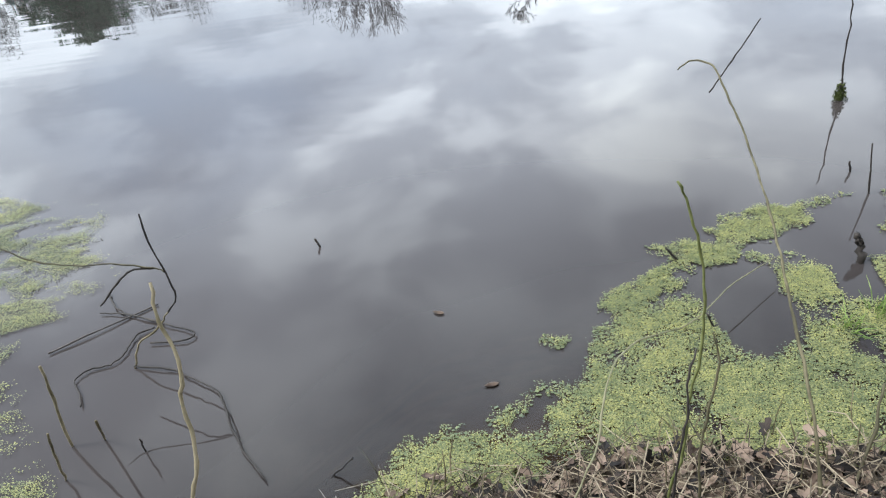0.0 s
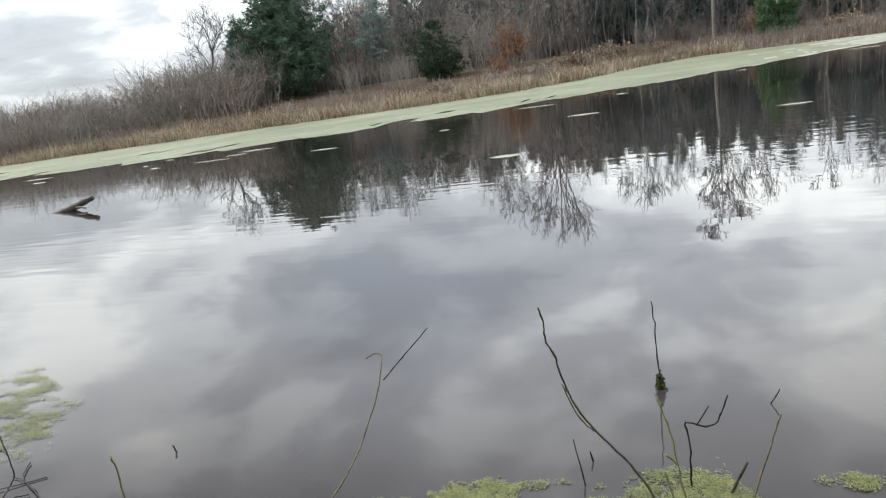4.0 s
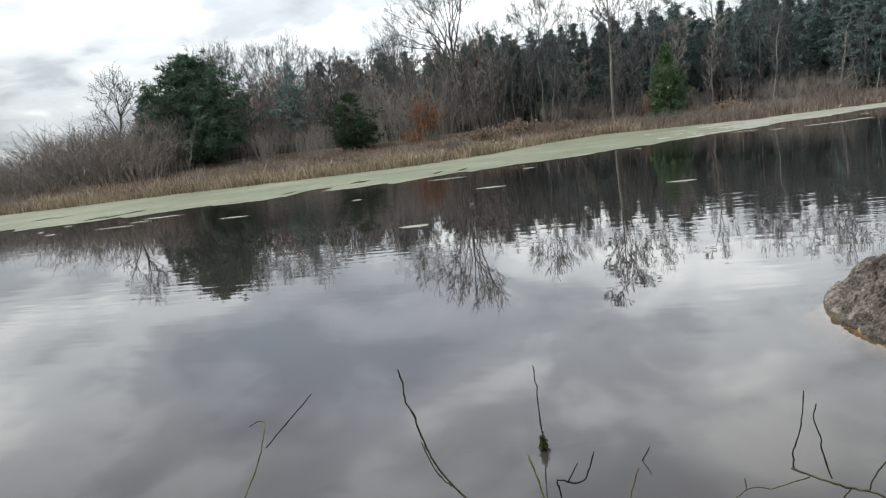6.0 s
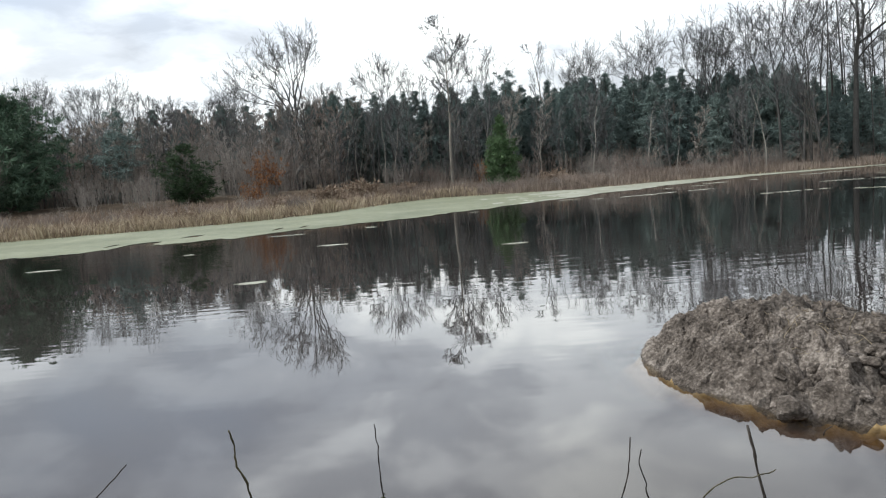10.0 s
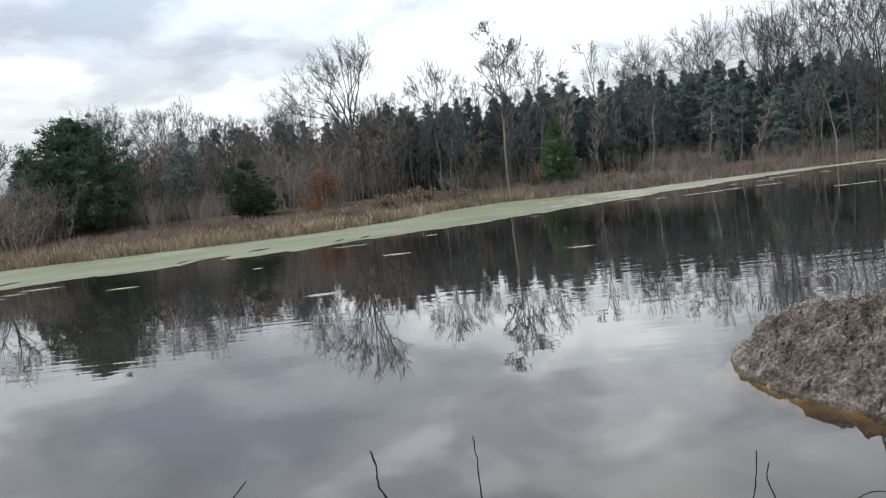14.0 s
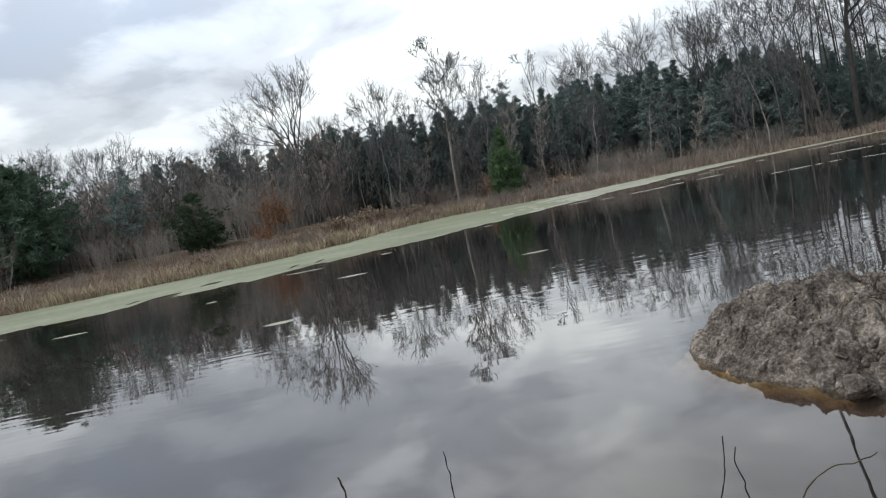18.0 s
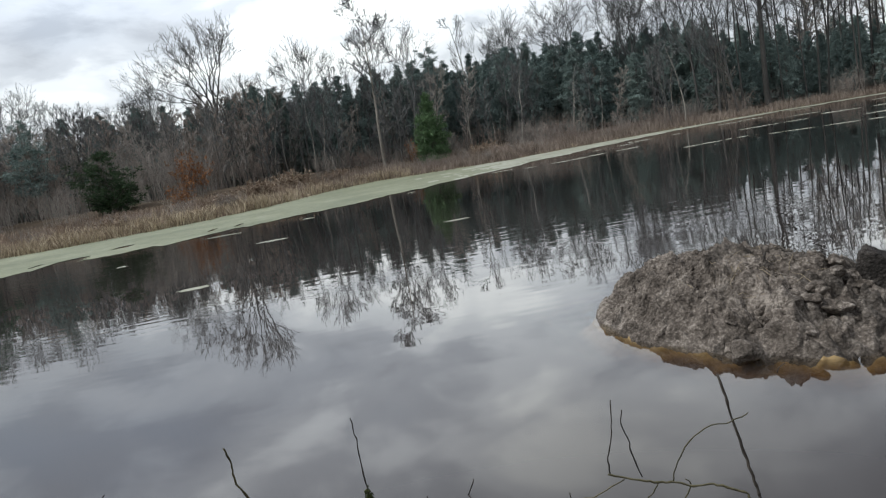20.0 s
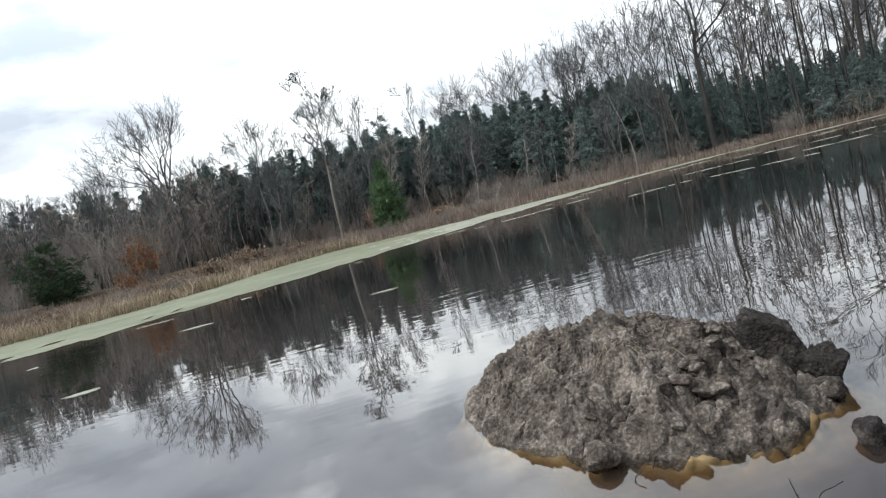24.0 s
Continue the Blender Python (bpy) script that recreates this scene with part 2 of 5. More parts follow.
RAFT = material("pale_duckweed", [(0.20, 0.205, 0.15), (0.31, 0.31, 0.25), (0.44, 0.43, 0.36)], 0.6, 3, 0.5, 0.2, 8, 0.4, 0, 0.2)
LEAF = material("dead_leaf", [(0.007, 0.0045, 0.0035), (0.04, 0.025, 0.017), (0.21, 0.15, 0.11)], 0.7, 22, 3, 0.4, 60, 0.35, 0.9, 0)
STRAW = material("dry_stalk", [(0.06, 0.05, 0.024), (0.13, 0.108, 0.06), (0.24, 0.20, 0.125)], 0.7, 30, 5, 0.3, 80, 0.3, 0.35, 0.2)
STRAW_PALE = material("pale_straw", [(0.02, 0.015, 0.010), (0.085, 0.066, 0.043), (0.30, 0.245, 0.17)], 0.75, 30, 5, 0.3, 80, 0.3, 0.6, 0)
OLIVE = material("olive_twig", [(0.035, 0.031, 0.016), (0.075, 0.066, 0.035), (0.14, 0.122, 0.07)], 0.75, 40, 8, 0.4, 120, 0.3, 0, 0.15)
FRESH = material("fresh_grass", [(0.07, 0.12, 0.02), (0.13, 0.20, 0.035), (0.22, 0.30, 0.07)], 0.6, 40, 8, 0, 10, 0.35, 0.4, 0)
GREEN = material("green_stem", [(0.06, 0.07, 0.02), (0.115, 0.125, 0.04), (0.18, 0.19, 0.07)], 0.7, 40, 8, 0.4, 120, 0.3, 0, 0.15)
PALE = material("pale_twig", [(0.10, 0.095, 0.05), (0.17, 0.16, 0.09), (0.25, 0.235, 0.15)], 0.75, 40, 8, 0.4, 120, 0.3, 0, 0.1)
DARK = material("dark_twig", [(0.015, 0.012, 0.010), (0.032, 0.026, 0.022), (0.07, 0.057, 0.048)], 0.7, 40, 8, 0.4, 120, 0.35, 0, 0.15)
MOSS = material("moss", [(0.018, 0.024, 0.008), (0.045, 0.056, 0.016), (0.10, 0.12, 0.036)], 0.95, 40, 8, 0.6, 90, 0.15, 0.5, 0)
LOG_WOOD = material("wet_log", [(0.03, 0.025, 0.022), (0.06, 0.05, 0.043), (0.11, 0.095, 0.08)], 0.6, 18, 3, 0.5, 40, 0.4)


def ground_material():
    m = material("bank_soil", [(0.035, 0.026, 0.018), (0.075, 0.054, 0.036), (0.13, 0.095, 0.062)], 0.92, 7, 0.6, 0.5, 22, 0.2, 0, 0)
    return m


def water_material():
    """Brown pond water: a Fresnel gloss over a body that swallows light with depth, with light ripples."""
    m = bpy.data.materials.new("pond_water")
    m.use_nodes = True
    nt = m.node_tree
    nt.nodes.clear()
    out = nt.nodes.new("ShaderNodeOutputMaterial")
    tc = nt.nodes.new("ShaderNodeTexCoord")

    def ripple(scale, stretch, detail, turn):
        mp = nt.nodes.new("ShaderNodeMapping")
        mp.inputs["Scale"].default_value = (scale / stretch, scale, scale)
        mp.inputs["Rotation"].default_value = (0, 0, radians(turn))
        nt.links.new(tc.outputs["Object"], mp.inputs["Vector"])
        n = nt.nodes.new("ShaderNodeTexNoise")
        n.inputs["Scale"].default_value, n.inputs["Detail"].default_value = 1.0, detail
        nt.links.new(mp.outputs[0], n.inputs["Vector"])
        return n.outputs["Fac"]

    def calc(op, a, c=0.0, clamp=False):
        n = nt.nodes.new("ShaderNodeMath")
        n.operation, n.use_clamp = op, clamp
        for k, v in enumerate((a, c)):
            if isinstance(v, (int, float)):
                n.inputs[k].default_value = v
            else:
                nt.links.new(v, n.inputs[k])
        return n.outputs[0]

    # cat's-paws: patches of fine ripples on a smooth surface
    gusts = calc("MULTIPLY", calc("SUBTRACT", ripple(0.13, 1.6, 2.0, 10), 0.40, True), 3.6, True)
    # the near water lies sheltered by the bank
    place = nt.nodes.new("ShaderNodeSeparateXYZ")
    nt.links.new(tc.outputs["Object"], place.inputs[0])
    gusts = calc("MULTIPLY", gusts, calc("ADD", 0.25, calc("MULTIPLY", calc("SUBTRACT", place.outputs[1], 4.0), 0.09, True)))
    fine = calc("MULTIPLY", calc("MULTIPLY", ripple(3.6, 4.0, 1.0, -8), gusts), 0.0064)
    fine = calc("ADD", fine, calc("MULTIPLY", calc("MULTIPLY", ripple(8.0, 4.0, 0.0, 5), gusts), 0.0013))
    swell = calc("MULTIPLY", ripple(0.9, 2.4, 0.0, 12), 0.0014)
    bump = nt.nodes.new("ShaderNodeBump")
    bump.inputs["Strength"].default_value, bump.inputs["Distance"].default_value = 1.0, 1.0
    nt.links.new(calc("ADD", fine, swell), bump.inputs["Height"])
    fresnel = nt.nodes.new("ShaderNodeFresnel")
    fresnel.inputs["IOR"].default_value = 1.38
    gloss = nt.nodes.new("ShaderNodeBsdfGlossy")
    gloss.inputs["Roughness"].default_value = 0.01
    nt.links.new(bump.outputs[0], gloss.inputs["Normal"])
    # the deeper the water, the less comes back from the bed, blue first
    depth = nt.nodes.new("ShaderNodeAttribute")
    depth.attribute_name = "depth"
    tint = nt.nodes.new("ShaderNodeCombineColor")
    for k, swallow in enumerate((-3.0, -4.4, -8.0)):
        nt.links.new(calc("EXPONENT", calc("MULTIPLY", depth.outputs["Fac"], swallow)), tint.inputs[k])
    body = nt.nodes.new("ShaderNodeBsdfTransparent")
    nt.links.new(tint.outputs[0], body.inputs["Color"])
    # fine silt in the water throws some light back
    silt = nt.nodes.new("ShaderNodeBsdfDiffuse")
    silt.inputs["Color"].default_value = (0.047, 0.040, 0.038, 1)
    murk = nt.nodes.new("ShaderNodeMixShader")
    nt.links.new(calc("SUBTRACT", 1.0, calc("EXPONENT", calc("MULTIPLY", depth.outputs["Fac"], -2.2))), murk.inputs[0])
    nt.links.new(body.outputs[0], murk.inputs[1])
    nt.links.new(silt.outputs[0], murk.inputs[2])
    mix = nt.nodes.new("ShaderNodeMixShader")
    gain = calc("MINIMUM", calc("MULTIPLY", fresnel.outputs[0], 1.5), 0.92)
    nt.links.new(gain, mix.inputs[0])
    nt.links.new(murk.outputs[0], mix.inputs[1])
    nt.links.new(gloss.outputs[0], mix.inputs[2])
    nt.links.new(mix.outputs[0], out.inputs[0])
    return m


SOIL, WATER = ground_material(), water_material()


# ---- helpers of this scene ----
def mesh_of(name, verts, faces, mats, smooth=False):
    me = bpy.data.meshes.new(name)
    me.from_pydata([tuple(v) for v in verts], [], [tuple(f) for f in faces])
    for m in mats if isinstance(mats, (list, tuple)) else (mats,):
        me.materials.append(m)
    if smooth:
        me.polygons.foreach_set("use_smooth", [True] * len(me.polygons))
    me.update()
    return me


def child(name, me, parent, label=""):
    ob = new(name, me)
    ob.parent = parent
    if label:
        ob["label"] = label
    return ob


def tubes(segs, sides):
    """Tapered tubes along segments (p, q, ra, rb): verts and faces."""
    p, q = np.array([s[0] for s in segs]), np.array([s[1] for s in segs])
    ra, rb = np.array([s[2] for s in segs]), np.array([s[3] for s in segs])
    d = q - p
    d /= np.linalg.norm(d, axis=1, keepdims=True) + 1e-9
    ref = np.where(np.abs(d[:, 2:3]) < 0.9, [[0.0, 0.0, 1.0]], [[1.0, 0.0, 0.0]])
    u = np.cross(d, ref)
    u /= np.linalg.norm(u, axis=1, keepdims=True)
    v = np.cross(d, u)
    a = np.arange(sides) * 2 * math.pi / sides
    ring = u[:, None] * np.cos(a)[None, :, None] + v[:, None] * np.sin(a)[None, :, None]
    verts = np.stack([p[:, None] + ring * ra[:, None, None], q[:, None] + ring * rb[:, None, None]], 1).reshape(-1, 3)
    k, n = np.arange(sides), len(segs)
    quad = np.stack([k, (k + 1) % sides, sides + (k + 1) % sides, sides + k], 1)
    faces = (quad[None] + (np.arange(n) * 2 * sides)[:, None, None]).reshape(-1, 4)
    return verts, faces


def curve_tube(points, r0, r1, sides=7, steps=4, knots=0.12, seed=0):
    """A round, slightly knotty stick through control points."""
    rng = np.random.default_rng(seed)
    pts = np.array(points, float)
    ext = np.vstack([2 * pts[0] - pts[1], pts, 2 * pts[-1] - pts[-2]])
    line = []
    for i in range(1, len(ext) - 2):
        for s in np.arange(steps) / steps:
            a, b, c, d = ext[i - 1 : i + 3]
            line.append(0.5 * (2 * b + (c - a) * s + (2 * a - 5 * b + 4 * c - d) * s * s + (3 * b - a - 3 * c + d) * s**3))
    line = np.array(line + [pts[-1]])
    n = len(line)
    line[1:-1] += rng.normal(0, 0.5 * min(r0, r1) * (knots > 0.13), (n - 2, 3))
    r = np.linspace(r0, r1, n) * (1 + knots * rng.normal(size=n).clip(-1.5, 2))
    t = np.gradient(line, axis=0)
    t /= np.linalg.norm(t, axis=1, keepdims=True) + 1e-9
    ref = np.array([0.31, 0.85, 0.42])
    u = np.cross(t, ref)
    u /= np.linalg.norm(u, axis=1, keepdims=True) + 1e-9
    v = np.cross(t, u)
    a = np.arange(sides) * 2 * math.pi / sides
    verts = (line[:, None] + r[:, None, None] * (u[:, None] * np.cos(a)[None, :, None] + v[:, None] * np.sin(a)[None, :, None])).reshape(-1, 3)
    faces = [(i * sides + k, i * sides + (k + 1) % sides, (i + 1) * sides + (k + 1) % sides, (i + 1) * sides + k) for i in range(n - 1) for k in range(sides)]
    faces += [tuple(range(sides))[::-1], tuple((n - 1) * sides + k for k in range(sides))]
    return verts, faces


def fbm(x, y, z=0.0, octaves=4, rough=0.5):
    s, a = 0.0, 1.0
    for k in range(octaves):
        s += a * noise.noise((x, y, z + 7.3 * k))
        x, y, z, a = x * 2.03, y * 2.03, z * 2.03, a * rough
    return s


def lookup(table):
    xs, ys = [a for a, _ in table], [b for _, b in table]
    return lambda x: float(np.interp(x, xs, ys))


def at(azimuth, far, z=0.0):
    """A place by its bearing in degrees to the left of +y and its distance."""
    return -far * math.sin(radians(azimuth)), far * math.cos(radians(azimuth)), z


# ---- the pond's outline ----
near_edge = lookup([(-90, -14), (-30, -5), (-12, -1.0), (-4, -0.7), (-3.1, 0.55), (-2.55, 1.2), (-1.9, 1.36), (-1.3, 1.34), (-1.1, 1.15), (-0.9, 0.95), (0.6, 0.95), (2, 0.9), (4, 0.4), (12, -2), (90, -14)])
far_edge = lookup([(-95, 8), (-62, 26), (-39, 32.5), (-25, 36), (-17, 36.8), (-11, 38.5), (-7, 43), (-3.5, 52), (0, 57), (5, 54), (10, 52), (18, 55.5), (25, 57.5), (35, 58.5), (50, 57), (95, 32)])
weed_edge = lookup([(-95, 0), (-62, 16), (-26, 21.2), (-20, 21.8), (-14, 23.6), (-8, 26.2), (-4, 29), (0.5, 32), (7, 38.5), (14, 45), (20, 50), (26, 53.2), (35, 55.4), (50, 54), (95, 29)])


def ground_height(x, y):
    d = min(y - near_edge(x), far_edge(x) - y, 95 - abs(x))
    wave = 0.5 * noise.noise((x * 0.9, y * 0.9, 2.0))
    if d > 0:
        return -min(1.3, 0.02 + (0.62 if y < 20 else 0.3) * d) + 0.03 * wave * min(1.0, d)
    if y < 20:
        return min(0.22, 0.02 - 0.35 * d) + 0.03 * wave * min(1.0, -d) + 0.02 * noise.noise((x * 4, y * 4, 0.0)) + 0.12 * min(1.0, max(0.0, -d - 2) / 20)
    rise = min(1.0, max(0.0, (-d - 6) / 16))
    return min(0.34, 0.04 - 0.05 * d) + 1.1 * rise * rise * (3 - 2 * rise) + max(0.0, -d - 22) * 0.004 + 0.12 * wave


def graded(dense, outer, n_out):
    far_pos = dense[-1] + (outer - dense[-1]) * (np.linspace(0, 1, n_out + 1)[1:] ** 3)
    far_neg = dense[0] - (outer + dense[0]) * (np.linspace(0, 1, n_out + 1)[1:] ** 3)
    return np.concatenate([far_neg[::-1], dense, far_pos])


xs = graded(np.concatenate([np.linspace(-60, -5, 56)[:-1], np.linspace(-5, 5, 130), np.linspace(5, 60, 56)[1:]]), 2600, 16)
ys = graded(np.concatenate([np.linspace(-8, -0.5, 12)[:-1], np.linspace(-0.5, 4, 90), np.linspace(4, 80, 77)[1:]]), 2600, 16)
gv = [(x, y, ground_height(x, y)) for y in ys for x in xs]
nx = len(xs)
BED = material("pond_silt", [(0.04, 0.029, 0.022), (0.085, 0.06, 0.045), (0.15, 0.105, 0.075)], 0.95, 6, 1.2, 0.3, 20, 0.1, 0, 0)
gf = [(j * nx + i, j * nx + i + 1, (j + 1) * nx + i + 1, (j + 1) * nx + i) for j in range(len(ys) - 1) for i in range(nx - 1)]
ground = new("ground", mesh_of("ground", gv, gf, [SOIL, BED], True))
ground.data.polygons.foreach_set("material_index", [int(max(gv[k][2] for k in q) < -0.03) for q in gf])
tagged(ground, "brown earth bank and pond bed under leaf litter and dead grass", "ground", kind="structure")


# ---- the far shore's duckweed ----
def weed_belt():
    rng = np.random.default_rng(4)
    verts, faces, rows, cols = [], [], 14, 700
    for i in range(cols + 1):
        x = -75 + 150 * i / cols
        y0, y1 = weed_edge(x), far_edge(x) + 0.4
        ragged = 1.1 * fbm(x * 0.35, 0.0, 3.0, 4, 0.6) + 0.35 * fbm(x * 2.1, 1.0, 9.0, 3, 0.6)
        y0 = min(y0 + ragged, y1 - 0.6)
        for j in range(rows + 1):
            s = j / rows
            verts.append((x, y0 + (y1 - y0) * s, 0.012 + 0.006 * noise.noise((x, s * 9, 0))))
    for i in range(cols):
        for j in range(rows):
            a = i * (rows + 1) + j
            c = np.mean([verts[k][:2] for k in (a, a + rows + 2)], 0)
            hole = fbm(c[0] * 0.22, c[1] * 1.3, 1.0, 3, 0.6)
            if j < 5 and c[0] < -6 and hole > 0.44 + 0.07 * j:
                continue
            faces.append((a, a + rows + 1, a + rows + 2, a + 1))
    ob = new("duckweed_belt", mesh_of("duckweed_belt", verts, faces, [WEED_FAR, RAFT]))
    ob.data.polygons.foreach_set("material_index", [int(verts[q[0]][0] + 7 * fbm(verts[q[0]][0] * 0.4, verts[q[0]][1] * 0.9, 4.0, 3, 0.6) > 7.0) for q in faces])
    tagged(ob, "pale green belt of duckweed floating along the far bank", "duckweed", kind="stuff")


def weed_raft(name, x, y, long, wide, turn, seed, label, group, mat):
    """A thin floating raft with a torn outline."""
    n = 40
    verts = [(0, 0, 0.016)]
    for ring in (0.55, 1.0):
        for k in range(n):
            a = 2 * math.pi * k / n
            r = ring * (1 + 0.45 * fbm(math.cos(a) * 1.3 + seed, math.sin(a) * 1.3, seed * 0.7, 4, 0.65))
            verts.append((long * 0.5 * r * math.cos(a), wide * 0.5 * r * math.sin(a), 0.016 if ring < 1 else 0.005))
    faces = [(0, 1 + k, 1 + (k + 1) % n) for k in range(n)]
    faces += [(1 + k, 1 + n + k, 1 + n + (k + 1) % n, 1 + (k + 1) % n) for k in range(n)]
    ob = new(name, mesh_of(name, verts, faces, mat))
    ob.matrix_world = pose(x, y, 0, 0, 0, turn)
    tagged(ob, label, "duckweed", group)


weed_belt()
RAFTS = [(-3.72, 12.85, 0.62, 0.3, 4), (-10.96, 18.3, 0.9, 0.18, 5), (1.81, 16.5, 0.55, 0.16, 3)]
rng = np.random.default_rng(77)
# long streaks, each torn into pieces
for x, y, long, wide, turn in [(11.7, 36, 5.0, 0.6, 18), (15.6, 29.6, 3.6, 0.25, 6), (19.2, 27.3, 4.3, 0.24, -32), (27, 29.4, 7, 0.35, -20), (33, 36, 8, 0.4, -12), (22, 36, 3, 0.3, -8)]:
    s, c = math.sin(radians(turn)), math.cos(radians(turn))
    u = -long / 2
    while u < long / 2:
        piece = rng.uniform(0.3, 1.7)
        v = rng.normal(0, 0.12)
        RAFTS.append((x + (u + piece / 2) * c - v * s, y + (u + piece / 2) * s + v * c, piece, wide * rng.uniform(0.5, 1.1), turn + rng.normal(0, 4)))
        u += piece * rng.uniform(0.75, 1.5)
rng = np.random.default_rng(12)
for k in range(16):
    x = rng.uniform(14, 46)
    RAFTS.append((x, rng.uniform(27 + 0.3 * (x - 14), 54), rng.uniform(0.4, 2.2), rng.uniform(0.12, 0.35), rng.uniform(-26, 2)))
for k in range(26):
    x = rng.uniform(-30, 26)
    y = weed_edge(x) - abs(rng.normal(0, 4.0)) - 0.8
    RAFTS.append((x, y, rng.uniform(0.25, 1.4), rng.uniform(0.08, 0.25), rng.uniform(-10, 14)))
for k, (x, y, long, wide, turn) in enumerate(RAFTS):
    weed_raft("duckweed_raft", x, y, long, wide, turn, 1.7 * k, "thin pale raft of duckweed floating on the pond", "rafts of duckweed", RAFT)


# ---- grass and sedge on the far bank ----
def tussocks(name, label, mat, count, per, x0, x1, back, crowd, tall, spread, lean, width, seed):
    """Clumps of thin bent blades that lean outwards from their roots."""
    r = np.random.default_rng(seed)
    x = r.uniform(x0, x1, count)
    front = np.array([far_edge(q) for q in x])
    clump = np.array([noise.noise((q * 0.5, 3.0, 0.0)) for q in x])
    y = front + back * r.uniform(0, 1, count) ** crowd + 0.5 * clump - 0.25
    z = np.array([ground_height(a, b) for a, b in zip(x, y)])
    patch = np.array([0.5 + 0.55 * noise.noise((a * 0.3, b * 0.3, 5.0)) + 0.4 * noise.noise((a * 1.1, b * 1.1, 8.0)) for a, b in zip(x, y)]).clip(0, 1.1)
    h = (tall[0] + (tall[1] - tall[0]) * patch) * r.uniform(0.55, 1.2, count)
    n = count * per
    off = r.normal(0, 1, (n, 2)) * spread
    base = np.column_stack([np.repeat(x, per) + off[:, 0], np.repeat(y, per) + off[:, 1], np.repeat(z, per) - 0.06])
    long = np.repeat(h, per) * r.uniform(0.4, 1.1, n)
    out = off * (lean / spread) * 0.5 + r.normal(0, lean * 0.6, (n, 2))
    tip = np.column_stack([out * long[:, None], long])
    a, w = r.uniform(0, 2 * math.pi, n), width * r.uniform(0.6, 1.5, n)
    side = np.stack([np.cos(a), np.sin(a), 0 * a], 1) * w[:, None] * 0.5
    mid = base + tip * np.array([0.3, 0.3, 0.6])
    v = np.stack([base - side, base + side, mid - side * 0.8, mid + side * 0.8, base + tip], 1).reshape(-1, 3)
    o = np.arange(n)[:, None] * 5
    f = (np.array([[0, 1, 3, 2]]) + o).tolist() + (np.array([[2, 3, 4]]) + o).tolist()
    tagged(new(name, mesh_of(name, v, f, mat)), label, "grass", kind="stuff")


tussocks("straw_grass", "dry straw-coloured grass in tufts along the far bank", STRAW_GRASS, 1500, 38, -75, 3, 4.2, 1.3, (0.35, 1.05), 0.2, 0.4, 0.032, 1)
tussocks("brown_sedge", "reddish brown dead sedge and brush on the far bank", BROWN_SEDGE, 2600, 26, -3, 72, 12, 1.0, (0.35, 1.25), 0.35, 0.3, 0.03, 2)
tussocks("dead_weeds", "brown dead weeds behind the straw grass", DEAD_WEEDS, 2100, 26, -75, 4, 14, 0.8, (0.3, 0.8), 0.4, 0.4, 0.03, 3)
tussocks("low_grass", "short flattened dry grass on the far bank", STRAW_GRASS, 1700, 26, -75, 40, 11, 0.9, (0.12, 0.4), 0.5, 0.9, 0.03, 4)


